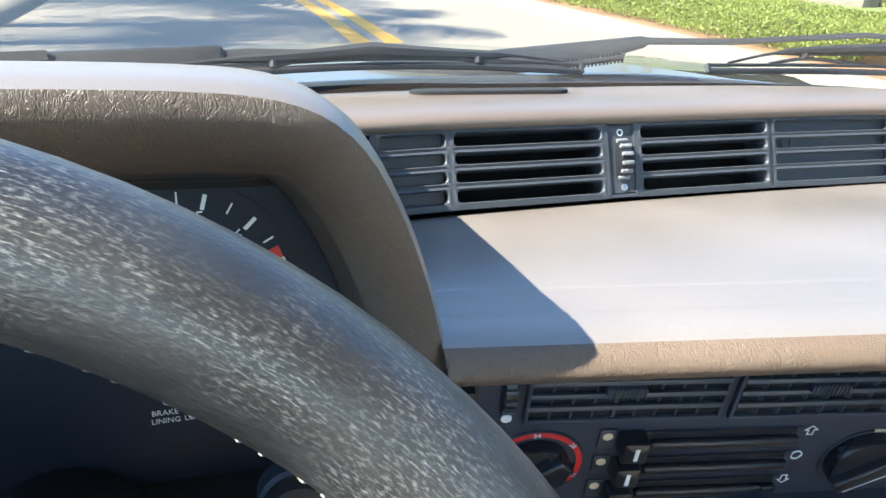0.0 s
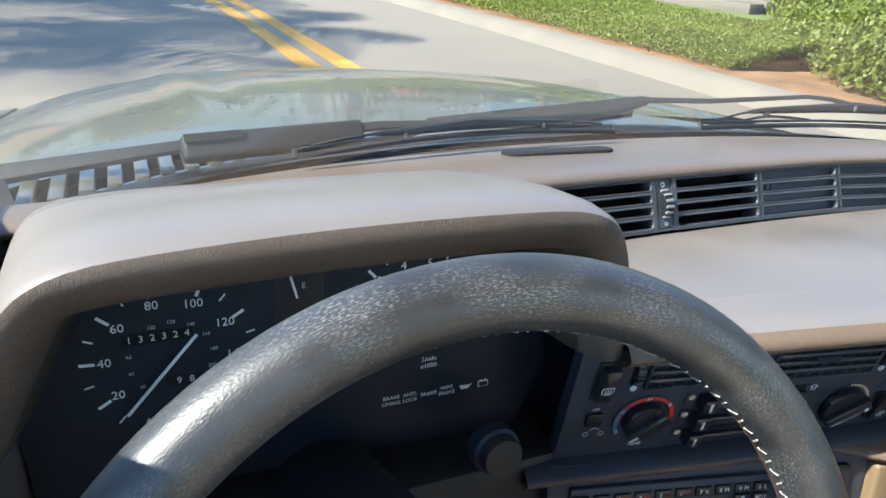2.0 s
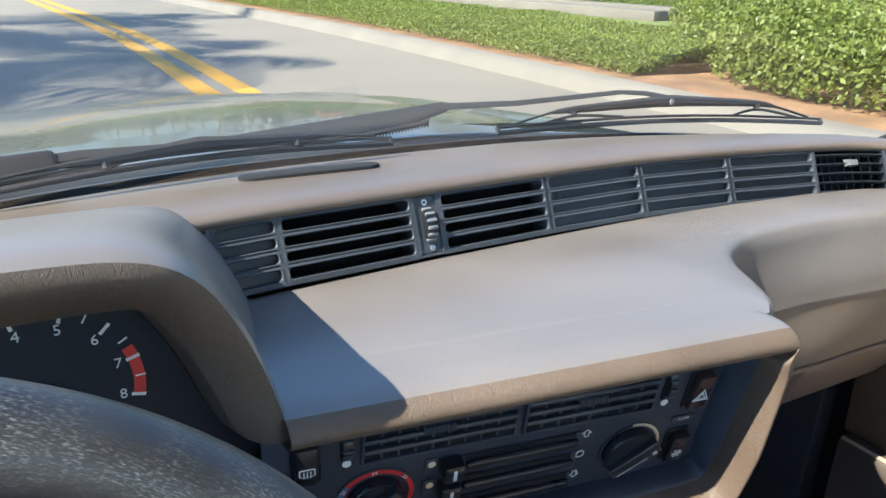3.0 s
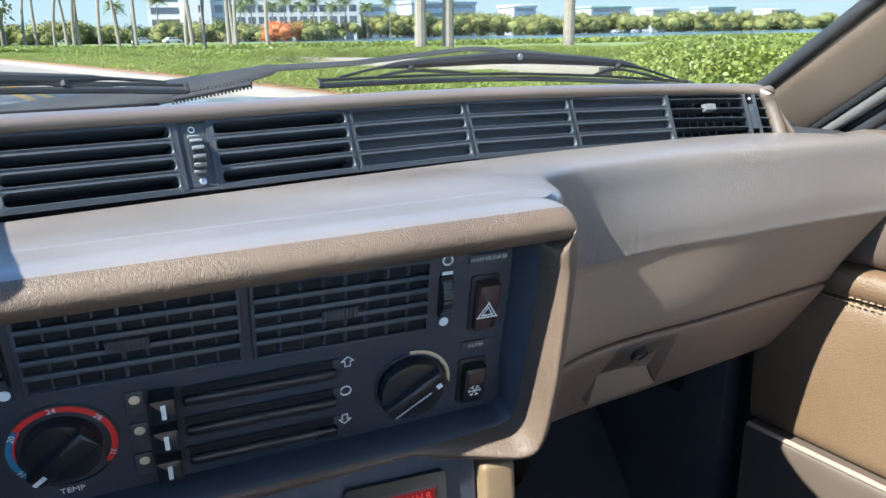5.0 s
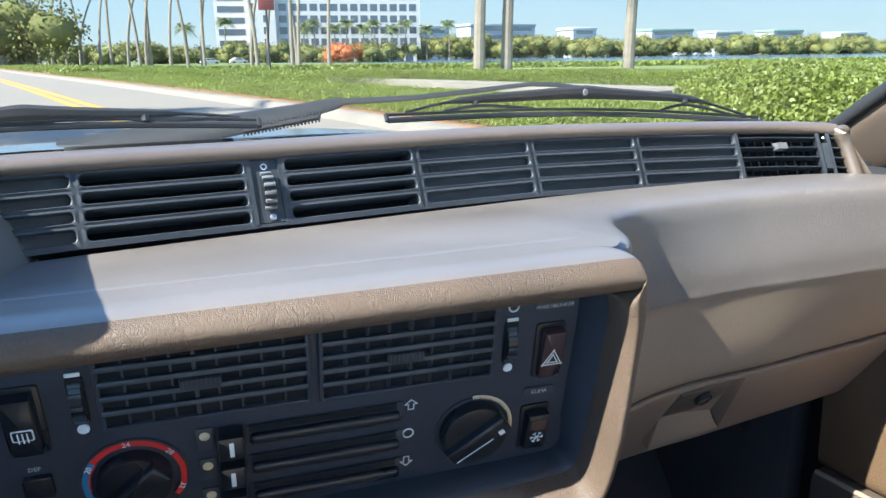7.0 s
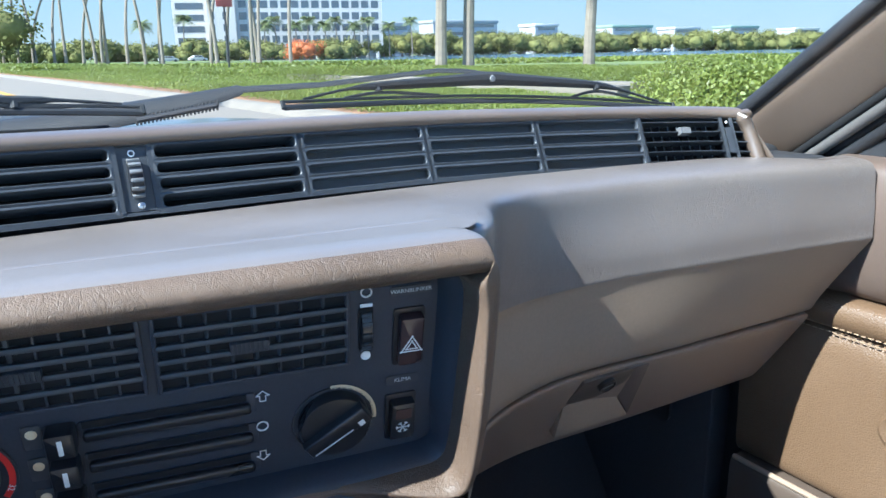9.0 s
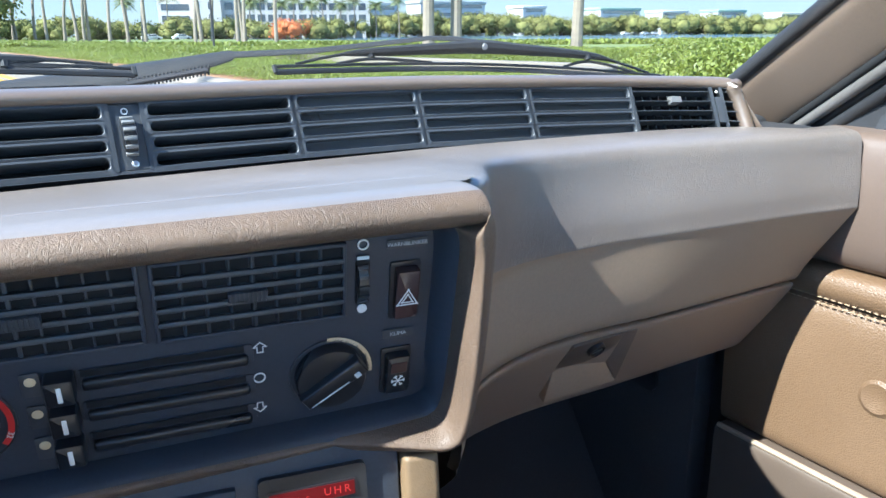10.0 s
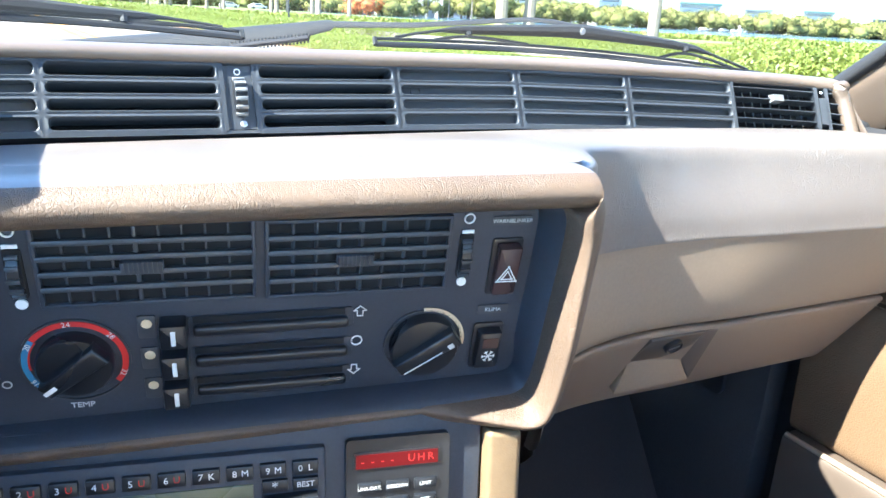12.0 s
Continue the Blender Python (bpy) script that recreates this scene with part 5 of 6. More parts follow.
part("stitched_roll", door_band([(-0.03, 0.738), (0.004, 0.738), (0.012, 0.722), (0.006, 0.705), (-0.01, 0.70)], 0.46, -1.4), M_LEATHER, door)
part("leather_panel", door_band([(-0.02, 0.702), (0.002, 0.701), (0.006, 0.66), (0.005, 0.60), (0.002, 0.54), (-0.001, 0.505), (-0.03, 0.50)], 0.462, -1.4, bow=0.004), M_LEATHER, door, "tan leather door panel")
part("pocket", door_band([(-0.03, 0.503), (0.008, 0.503), (0.014, 0.497), (0.014, 0.47), (0.012, 0.34), (0.02, 0.22)], 0.458, -1.4), M_POCKET, door, "dark brown map pocket")
part("pocket_edge", sweep([(DX - 0.011, y, 0.5035) for y in steps(0.455, -1.35, 20)], 0.0035, 8), M_TRIM, door, "paler rolled pocket edge")
for k in range(90):
    y = 0.44 - k * 0.0075
    for z in (0.7065, 0.7005):
        part("stitch", box((DX - 0.0072, y, z - 0.0005), (DX - 0.0058, y + 0.005, z + 0.0005), 0), M_TANTHREAD, door)
part("door_button", lathe([(0.02, -0.004), (0.02, 0.004), (0.016, 0.006), (0.004, 0.004)], Matrix.Translation((DX - 0.003, 0.277, 0.618)) @ Matrix.Rotation(radians(-90), 4, "Y"), 24), M_LEATHER, door)
part("door_seal", sweep([(0.654, 0.482, z) for z in steps(0.22, 0.70, 8)], 0.013, 12), M_RUBBER, door, sharp=80)
part("door_seal", sweep([(0.650, 0.513, z) for z in steps(0.22, 0.70, 8)], 0.009, 10), M_SEALCLOTH, door, sharp=80)
part("door_shell", box((DX + 0.03, -1.5, 0.2), (DX + 0.10, 0.56, 0.875), 0.01), M_RUBBER, door)
# window frame that follows the pillar, and the small sail panel at its foot
edge = [screen(0.645, s) + Vector((0.040, -0.046, -0.033)) for s in steps(-0.06, 0.80, 18)]


def beside(d):
    return [p + Vector((d, -d, -d)) for p in edge]


# Near-black tube drawn for the dark line of the gap.
part("groove", sweep(beside(0.0), 0.005, 10), M_DEEP, door, sharp=80)
part("frame_seal", sweep(beside(0.006), 0.0075, 14), M_SEALCLOTH, door, "grey-brown cloth door seal", sharp=80)
part("seal_bead", sweep(beside(0.0125), 0.004, 10), M_DEEP, door, sharp=80)
part("window_frame", sweep(beside(0.0185), 0.008, 14), M_RUBBER, door, "black window frame", sharp=80)
sail_top = [(p.y, p.z) for p in beside(0.020) if p.y > 0.19 and p.z > 0.89]
sail = sail_top + [(sail_top[-1][0], 0.87), (sail_top[0][0], 0.87)]
part("sail_panel", prism(sail, 0.0, 0.012, Matrix(((0, 0, 1, DX + 0.034), (1, 0, 0, 0), (0, 1, 0, 0), (0, 0, 0, 1)))), M_RUBBER, door, "dark grey quarter panel")
inlay = [(y, z - 0.022) for y, z in sail_top if z > 0.905 and y > 0.206]
inlay += [(inlay[-1][0], 0.872), (inlay[0][0] + 0.008, 0.872)]
part("sail_inlay", prism(inlay, 0.0, 0.004, Matrix(((0, 0, 1, DX + 0.030), (1, 0, 0, 0), (0, 1, 0, 0), (0, 0, 0, 1)))), M_SAIL, door, "scuffed dark grey inlay")
part("sail_post", box((DX - 0.004, 0.192, 0.88), (DX + 0.02, 0.206, 1.02), 0.003), M_RUBBER, door)
wp = part("window_pane", box((DX + 0.02, -0.9, 0.88), (DX + 0.024, 0.195, 1.32), 0), M_GLASS, door)
wp.visible_shadow = False

# ---------------------------------------------------------------- bonnet, cowl and wipers
car_front = thing("beige_car", (0.02, 1.5, 0.2), "beige metallic car front with a slotted cowl grille", "car")
def bonnet(x, y):
    k = (y - 0.78) / 1.45
    crown = 0.925 - 0.10 * k - 0.075 * k * k
    side = abs((x - 0.02) / 0.74)
    ridge = 0.009 * math.exp(-((side - 0.50) / 0.05) ** 2)
    return crown - 0.012 * k - 0.09 * side**2.5 - 0.04 * max(0.0, x - 0.15) ** 1.4 - 0.06 * max(0, side - 0.85) ** 1.2 + ridge - 0.16 * max(0.0, k - 0.93) ** 1.1


def cowl_drop(x):
    return 0.2 * max(0.0, x - 0.12) ** 1.4


part("bonnet", thick([[(x, y, bonnet(x, y)) for x in steps(-0.74, 0.78, 50)] for y in steps(0.80, 2.28, 40)], 0.02, (0, 0, -1)), M_PAINT, car_front, "shiny beige metallic bonnet", sharp=50)
# Floor under the slats coloured near-black in place of shade.
part("cowl_floor", sheet([[(x, screen_edge(x) + d, 0.897 - 1.4 * cowl_drop(x)) for x in steps(-0.70, 0.74, 40)] for d in (-0.02, 0.06, 0.12, 0.2)]), M_DEEP, car_front)
part("cowl_cover", thick([[(x, screen_edge(x) + d, 0.925 + d * 0.05 - cowl_drop(x)) for x in steps(-0.355, 0.74, 30)] for d in (0.03, 0.05, 0.09)], 0.012, (0, 0, -1)), M_PAINT, car_front)
part("cowl_edge", thick([[(x, screen_edge(x) + d, 0.930 - d * 0.05 - cowl_drop(x)) for x in steps(-0.70, 0.74, 40)] for d in (0.108, 0.12, 0.14, 0.2)], 0.012, (0, 0, -1)), M_PAINT, car_front)
part("cowl_edge", thick([[(x, screen_edge(x) + d, 0.924 + e - 0.5 * cowl_drop(x)) for x in steps(-0.70, 0.74, 60)] for d, e in ((0.016, -0.024), (0.0165, -0.004), (0.020, 0.004), (0.026, 0.005), (0.032, 0.0))], 0.012, (0, 0, -1)), M_LIP, car_front, "glossy painted lip below the glass", sharp=60)
for i in range(15):
    x = -0.68 + i * 0.022
    y = screen_edge(x)
    part("cowl_slat", box((-0.0062, 0.024, -0.012), (0.0062, 0.112, 0.0), 0.002, Matrix.Translation((x, y, 0.932))), M_PAINT, car_front)
for s in (-1, 1):
    x = 0.02 + s * 0.79
    part("wing", thick([[(x + s * dx, y, bonnet(0.02 + s * 0.73, y) - dz) for dx, dz in ((-0.045, 0.0), (0.03, 0.01), (0.07, 0.06), (0.075, 0.3))] for y in steps(0.55, 2.3, 20)], 0.01, (0, 0, -1)), M_PAINT, car_front)


def on_glass(x0, s, lift=0.012):
    return screen(x0, s) + Vector((0, 0.543, 0.84)) * lift


UP = Vector((0, 0.543, 0.84))


def wiper_blade(w, a, b, claw_a, claw_b, crown):
    """Rubber, spine, long bridge with two claws and the two small bridges below them."""
    pts = [a.lerp(b, k) + UP * 0.009 * math.sin(math.pi * k) for k in steps(0, 1, 24)]
    part("rubber_blade", sweep([p - UP * 0.003 for p in pts], 0.0020, 6, 1.5, UP), M_RUBBER, w)
    part("blade_spine", sweep([p + UP * 0.003 for p in pts], 0.0019, 6, 0.8, UP), M_WIPER, w)
    for end, tip in ((pts[0], 0.008), (pts[-1], -0.008)):
        part("end_clip", sweep([end - UP * 0.004, end + UP * 0.004], 0.0026, 6), M_WIPER, w)
    path = chaikin([pts[1] + UP * 0.005, claw_a.lerp(pts[1], 0.4) + UP * 0.005, claw_a, crown.lerp(claw_a, 0.25), crown, crown.lerp(claw_b, 0.25), claw_b, claw_b.lerp(pts[-2], 0.4) + UP * 0.005, pts[-2] + UP * 0.005], 2)
    n = len(path)
    part("bridge", sweep(path, [0.0018 + 0.0075 * max(0.0, 1 - abs(2 * j / (n - 1) - 1) * 1.25) ** 0.6 for j in range(n)], 8, 0.75, UP), M_WIPER, w)
    for claw, k in ((claw_a, 5), (claw_b, 18)):
        part("claw", sweep([claw + UP * 0.001, claw - UP * 0.007], [0.0048, 0.0036], 8), M_WIPER, w)
        small = chaikin([pts[k - 2] + UP * 0.004, claw - UP * 0.006, pts[k + 3] + UP * 0.004], 3)
        part("small_bridge", sweep(small, 0.0017, 6, 1, UP), M_WIPER, w)


w_right = thing("windscreen_wiper", (0.158, 0.626, 0.951), "black wiper resting low on the passenger side glass", "wiper", "windscreen wipers")
nut = Vector((0.383, 0.610, 0.968))
wiper_blade(w_right, Vector((0.158, 0.628, 0.950)), Vector((0.640, 0.582, 0.927)), Vector((0.259, 0.630, 0.964)), Vector((0.524, 0.598, 0.957)), nut)
part("pivot_cap", lathe([(0.0038, 0.0), (0.0038, 0.0072), (0.0028, 0.0082)], basis(nut, Vector((1, 0, 0)), Vector((0, 0, 1)), Vector((0, -1, 0))), 14), M_GREY, w_right)
arm = [Vector((-0.13, 0.775, 0.922)), Vector((-0.02, 0.752, 0.934)), Vector((0.09, 0.728, 0.950)), Vector((0.141, 0.716, 0.961)), Vector((0.146, 0.714, 0.962)), Vector((0.22, 0.684, 0.965)), Vector((0.335, 0.638, 0.977)), Vector((0.36, 0.624, 0.976)), nut + UP * 0.004]
part("arm", sweep(arm, [0.017, 0.018, 0.014, 0.008, 0.0050, 0.0042, 0.0036, 0.004, 0.005], 10, 0.4, (0, -0.6, 0.8)), M_WIPER, w_right)
part("arm_spring", sweep([Vector((0.04, 0.722, 0.936)), Vector((0.115, 0.705, 0.948))], 0.003, 8), M_RUBBER, w_right)
for k in range(22):
    p = Vector((0.04, 0.722, 0.936)).lerp(Vector((0.115, 0.705, 0.948)), k / 21)
    part("spring_coil", sweep([p + Vector((0, 0, -0.005)), p + Vector((0.0015, 0, 0.005))], 0.0011, 5, 1, (0, 1, 0)), M_WIPER, w_right)

w_left = thing("windscreen_wiper", (-0.39, 0.62, 0.945), "black wiper with a box shaped wind deflector", "wiper", "windscreen wipers")
la, lb = on_glass(-0.34, 0.10, 0.006), Vector((0.032, 0.627, 0.952))
wiper_blade(w_left, la, lb, la.lerp(lb, 0.3) + UP * 0.013, la.lerp(lb, 0.74) + UP * 0.013, la.lerp(lb, 0.5) + UP * 0.018)
up = Vector((0, 0.543, 0.84))
bt = Vector((0.170, 0.017, 0.003)).normalized()
bn = (up - up.dot(bt) * bt).normalized()
m = basis((-0.335, 0.634, 0.957), bt, bn.cross(bt), bn)
part("wind_deflector", box((-0.092, -0.010, -0.013), (0.078, 0.010, 0.011), 0.005, m, 3), M_WIPER, w_left, "black plastic wind deflector")
# Near-black box on the surface, painting the slot's shade.
part("deflector_slot", box((-0.090, -0.0125, 0.002), (-0.04, -0.0105, 0.009), 0, m), M_DEEP, w_left)
arm = [Vector((-0.66, 0.655, 0.918)), Vector((-0.567, 0.645, 0.936)), Vector((-0.42, 0.640, 0.954)), Vector((-0.24, 0.640, 0.964)), Vector((-0.13, 0.640, 0.962))]
part("arm", sweep(arm, [0.013, 0.011, 0.007, 0.006, 0.005], 8, 0.5, (0, -0.6, 0.8)), M_WIPER, w_left)

# ---------------------------------------------------------------- hazy sky behind everything
def haze_material():
    m = bpy.data.materials.new("hazy_sky")
    m.use_nodes = True
    n, l = m.node_tree.nodes, m.node_tree.links
    n.clear()
    out, em = n.new("ShaderNodeOutputMaterial"), n.new("ShaderNodeEmission")
    co, sep, rm = n.new("ShaderNodeTexCoord"), n.new("ShaderNodeSeparateXYZ"), n.new("ShaderNodeValToRGB")
    mr = n.new("ShaderNodeMapRange")
    mr.inputs["From Max"].default_value = 620.0
    l.new(co.outputs["Object"], sep.inputs[0])
    l.new(sep.outputs["Z"], mr.inputs["Value"])
    l.new(mr.outputs["Result"], rm.inputs["Fac"])
    rm.color_ramp.elements[0].color = (0.185, 0.22, 0.235, 1)
    rm.color_ramp.elements[1].color = (0.14, 0.25, 0.45, 1)
    e = rm.color_ramp.elements.new(0.22)
    e.color = (0.15, 0.205, 0.245, 1)
    l.new(rm.outputs["Color"], em.inputs["Color"])
    l.new(em.outputs["Emission"], out.inputs["Surface"])
    return m


haze = part("backdrop", sheet([[(1900 * math.sin(radians(a)), 1900 * math.cos(radians(a)), z) for a in steps(-75, 110, 50)] for z in (-30, 60, 150, 300, 450, 620)]), haze_material())
tagged(haze, "pale blue hazy sky above the horizon", "sky", kind="structure")

# ---------------------------------------------------------------- road and verge
LINE = curve_at([(-60, 1.0), (0, 1.25), (6, 1.27), (12.5, 1.13), (23, 0.25), (35, -0.85), (54, -2.7), (100, -7), (220, -17)])
GROUND_Z = -0.06
gnd = part("ground", sheet([[(x, y, GROUND_Z) for x in steps(-1500, 1500, 9)] for y in steps(-300, 2500, 9)]), M_GRASS)
tagged(gnd, "flat green ground reaching the horizon", "ground", kind="structure")
ys_ = steps(-25, 220, 150)
road = part("road", thick([[(LINE(y) + d, y, 0.0) for d in (-3.9, -2, 0, 2, 3.05)] for y in ys_], 0.12, (0, 0, -1)), M_ROAD)
tagged(road, "pale grey sunlit asphalt road", "road", kind="structure")
for k, off in enumerate((-0.17, 0.17)):
    ln = part("road_line", thick([[(LINE(y) + off + d, y, 0.004) for d in (-0.10, 0.10)] for y in ys_], 0.003, (0, 0, -1)), M_YELLOW)
    tagged(ln, "yellow painted line on the road", "road marking", "double yellow line", "structure")
def kerb_stone(side):
    e = 2.93 if side > 0 else -3.75
    return thick([[(LINE(y) + e + side * d, y, z) for d, z in ((0.0, -0.01), (0.015, 0.008), (0.06, 0.07), (0.12, 0.12), (0.19, 0.142), (0.29, 0.148), (0.32, 0.11))] for y in ys_], 0.1, (0, 0, -1))
for side in (1, -1):
    tagged(part("kerb", kerb_stone(side), M_KERB), "pale concrete kerb with a gutter", "kerb", kind="structure")
    e = 3.23 if side > 0 else -4.05
    tagged(part("verge", thick([[(LINE(y) + e + side * d, y, 0.12 + 0.03 * noise.noise((d, y * 0.3, 0))) for d in (0.0, 0.4, 1, 2.5, 5, 9)] for y in ys_], 0.15, (0, 0, -1)), M_MULCH), "brown mulch bed behind the kerb", "flower bed", kind="structure")


def leaves(centres, size, rng, tilt=1.0):
    """One small bent leaf (two triangles) at each centre."""
    c = np.asarray(centres, float)
    n = len(c)
    a = rng.normal(size=(n, 3))
    a /= np.linalg.norm(a, axis=1)[:, None]
    b = rng.normal(size=(n, 3))
    b -= (a * b).sum(1)[:, None] * a
    b /= np.linalg.norm(b, axis=1)[:, None]
    s = (size * rng.uniform(0.6, 1.4, n))[:, None]
    v = np.stack([c - a * s, c + b * s * 0.55, c + a * s, c - b * s * 0.55], 1).reshape(-1, 3)
    k = np.arange(n) * 4
    f = np.stack([k, k + 1, k + 2, k + 3], 1)
    return v.tolist(), [], f.tolist()


rng = np.random.default_rng(5)


def hedge_stuff(x0, x1, y0, y1, height, count, size, label):
    """Foliage over a bed that follows the road: dense leaves over the top and the front."""
    y = y0 + (y1 - y0) * rng.random(count) ** 1.5
    d = x0 + (x1 - x0) * rng.random(count) ** 1.3
    lump = np.array([noise.noise((a * 0.9, b * 0.9, 0)) + 0.6 * noise.noise((a * 3, b * 3, 4)) for a, b in zip(d, y)])
    front = np.clip((d - x0) / 0.45, 0, 1)
    top = height * (0.35 + 0.65 * np.sqrt(front)) * (1 + 0.28 * lump)
    z = 0.14 + top * (1 - 0.75 * (1 - front) * rng.random(count)) * (0.72 + 0.28 * rng.random(count) ** 0.5)
    x = np.array([LINE(q) for q in y]) + d + 0.1 * rng.normal(size=count)
    ob = part("hedge", leaves(np.stack([x, y, z], 1), size, rng), M_LEAF)
    return tagged(ob, label, "hedge", kind="stuff")


def hedge_core(x0, x1, y0, y1, height):
    g = []
    for y in steps(y0, y1, 90):
        r = []
        for k in steps(0, 1, 10):
            d = x0 + (x1 - x0) * k
            lump = noise.noise((d * 0.9, y * 0.9, 0)) + 0.6 * noise.noise((d * 3, y * 3, 4))
            z = 0.12 + height * 0.74 * min(1, (0.1 + 3.2 * k)) ** 0.5 * (1 + 0.28 * lump) * (1 if 0 < k < 1 else 0)
            r.append((LINE(y) + d + 0.12, y, z))
        g.append(r)
    return tagged(part("hedge_core", sheet(g), M_LEAF), "dense green inside of the hedge", "hedge", kind="stuff")


hedge_stuff(3.6, 6.4, 5.2, 60, 0.21, 90000, 0.022, "low bright green groundcover hedge beside the kerb")
hedge_stuff(3.55, 6.4, 5.2, 20, 0.22, 130000, 0.0135, "low bright green groundcover hedge beside the kerb")
hedge_core(3.95, 6.4, 5.8, 60, 0.19)
hedge_stuff(4.0, 12.0, 55, 200, 0.42, 22000, 0.11, "long green hedge along the road")
hedge_core(4.2, 12.0, 55, 200, 0.42)
lawn = part("lawn", thick([[(LINE(y) + d, y, 0.16 + 0.02 * noise.noise((d * 2, y * 0.6, 3))) for d in (5.3, 6, 7, 8, 9.5, 12, 16, 24, 60)] for y in steps(9, 200, 90)], 0.1, (0, 0, -1)), M_GRASS)
tagged(lawn, "green lawn behind the hedge", "lawn", kind="structure")

# ---------------------------------------------------------------- low wall and second hedge
wt = Vector((10.4 - 9.0, 10.3 - 20.6, 0)).normalized()
WALL = basis((9.0, 20.6, 0.10), wt, Vector((-wt.y, wt.x, 0)), Vector((0, 0, 1)))
low_wall = part("low_wall", box((-4, 0, 0), (10.4, 0.4, 0.29), 0.02, WALL), M_KERB)
part("ledge", box((3, -0.45, 0), (10.4, -0.05, 0.24), 0.02, WALL), M_KERB, low_wall)
tagged(low_wall, "low pale concrete wall behind the hedge", "wall", kind="structure")


def hedge_row(x0, y0, x1, y1, wide, z0, z1, count, size, label):
    k = rng.random(count)
    w = rng.random(count) * wide
    t = Vector((x1 - x0, y1 - y0)).normalized()
    x = x0 + (x1 - x0) * k + t.y * w
    y = y0 + (y1 - y0) * k - t.x * w
    lump = np.array([noise.noise((a * 0.7, b * 0.7, 1)) for a, b in zip(x, y)])
    z = z0 + (z1 - z0) * (1 + 0.15 * lump) * (1 - rng.random(count) ** 2.2)
    return tagged(part("hedge", leaves(np.stack([x, y, z], 1), size, rng), M_LEAF), label, "hedge", kind="stuff")


hedge_row(9.6, 24, 17, 8.5, 2.2, 0.1, 0.63, 130000, 0.019, "second clipped green hedge behind the low wall")
hedge_row(6.0, 64, 9.8, 23.5, 3.0, 0.1, 0.56, 70000, 0.034, "second clipped green hedge behind the low wall")
hedge_row(9.5, 60, 60, 34, 3.0, 0.0, 0.50, 9000, 0.14, "far clipped hedge near the water")


def near_bush(count, size):
    """Rounded shrub bank that ends on a slanted line beside the kerb."""
    pts = []
    while len(pts) < count:
        y = rng.uniform(-1.0, 9.4)
        x = 5.0 + 0.35 * noise.noise((y * 0.8, 0, 9)) + 9.0 * rng.random() ** 2.0
        inside = (x - 5.4) * 0.723 - (y - 4.9) * 0.69 + 0.35 * noise.noise((x * 1.1, y * 1.1, 6))
        edge = min(inside, (x - 4.95) * 0.9)
        if edge < 0:
            continue
        lump = noise.noise((x * 1.2, y * 1.2, 2)) + 0.5 * noise.noise((x * 3.1, y * 3.1, 5))
        top = (0.30 + 0.36 * min(1.0, edge / 0.7) ** 0.5) * (1 + 0.16 * lump)
        k = rng.random()
        z = 0.16 + top * ((1 - 0.3 * k * k) if edge > 0.35 else rng.random() ** 0.7)
        pts.append((x, y, z))
    return tagged(part("shrub_bank", leaves(np.array(pts), size, rng), M_LEAF), "taller bright green shrubs near the kerb", "hedge", kind="stuff")


near_bush(110000, 0.026)
core_rows = []
for k in steps(0, 1, 30):
    ax, ay = 5.65 + 4.4 * k, 4.75 + 4.6 * k
    core_rows.append([(ax + 0.05 + (d - 0.3) * 0.69 * (0.35 + 0.65 * k), ay - 0.1 - d * 0.723, 0.1 + (0.0 if d == 0 else 0.36)) for d in (0, 0.25, 0.7, 1.5, 3, 6)])
tagged(part("shrub_core", sheet(core_rows), M_LEAF), "dense green inside of the shrubs", "hedge", kind="stuff")


# ---------------------------------------------------------------- palms
def frond(b, base, direction, length, droop, width):
    pts = []
    d = Vector(direction).normalized()
    for i in range(9):
        k = i / 8
        pts.append(Vector(base) + d * length * k + Vector((0, 0, -1)) * droop * length * k * k)
    for i in range(8):
        for q in (0.0, 0.5):
            p = pts[i].lerp(pts[i + 1], q)
            t = (pts[i + 1] - pts[i]).normalized()
            s = t.cross(Vector((0, 0, 1))).normalized()
            w = width * (0.35 + 1.3 * math.sin(math.pi * min(1, 0.12 + 0.85 * (i + q) / 8))) * 0.6
            for sg in (-1, 1):
                tip = p + s * sg * w + t * w * 0.7 + Vector((0, 0, -1)) * w * 0.5
                e = t * length * 0.02
                b.faces.new([b.verts.new(c) for c in (p - e, p + e, tip)])


def palm(height, lean, r0, r1, fronds, length, seed, label):
    rr = random.Random(seed)
    e = thing("palm_tree", (0, 0, 0), label, "palm tree", "palms")
    path = [Vector((lean[0] * k * k, lean[1] * k * k, height * k)) for k in steps(0, 1, 12)]
    part("trunk", sweep(path, [r0 + (r1 - r0) * k + 0.25 * r0 * max(0, 0.1 - k) * 10 * 0.4 for k in steps(0, 1, 12)], 10), M_TRUNK, e)
    b = bmesh.new()
    top = path[-1]
    for i in range(fronds):
        a = 2 * math.pi * i / fronds + rr.uniform(-0.2, 0.2)
        el = rr.uniform(-0.35, 1.0)
        frond(b, top, (math.cos(a) * math.cos(el), math.sin(a) * math.cos(el), math.sin(el)), length * rr.uniform(0.8, 1.1), rr.uniform(0.35, 0.6), length * 0.28)
    part("crown", b, M_PALM, e, sharp=10)
    return e


GROVE = [palm(rrh, ln, 0.27, 0.16, 18, 3.2, i, "tall slender coconut palm with a grey trunk") for i, (rrh, ln) in enumerate(((16.0, (3.2, 0)), (18.5, (-2.5, 0.5)), (15.0, (4.6, 0)), (19.0, (0.8, 0.3))))]
spots = []
rr = random.Random(11)
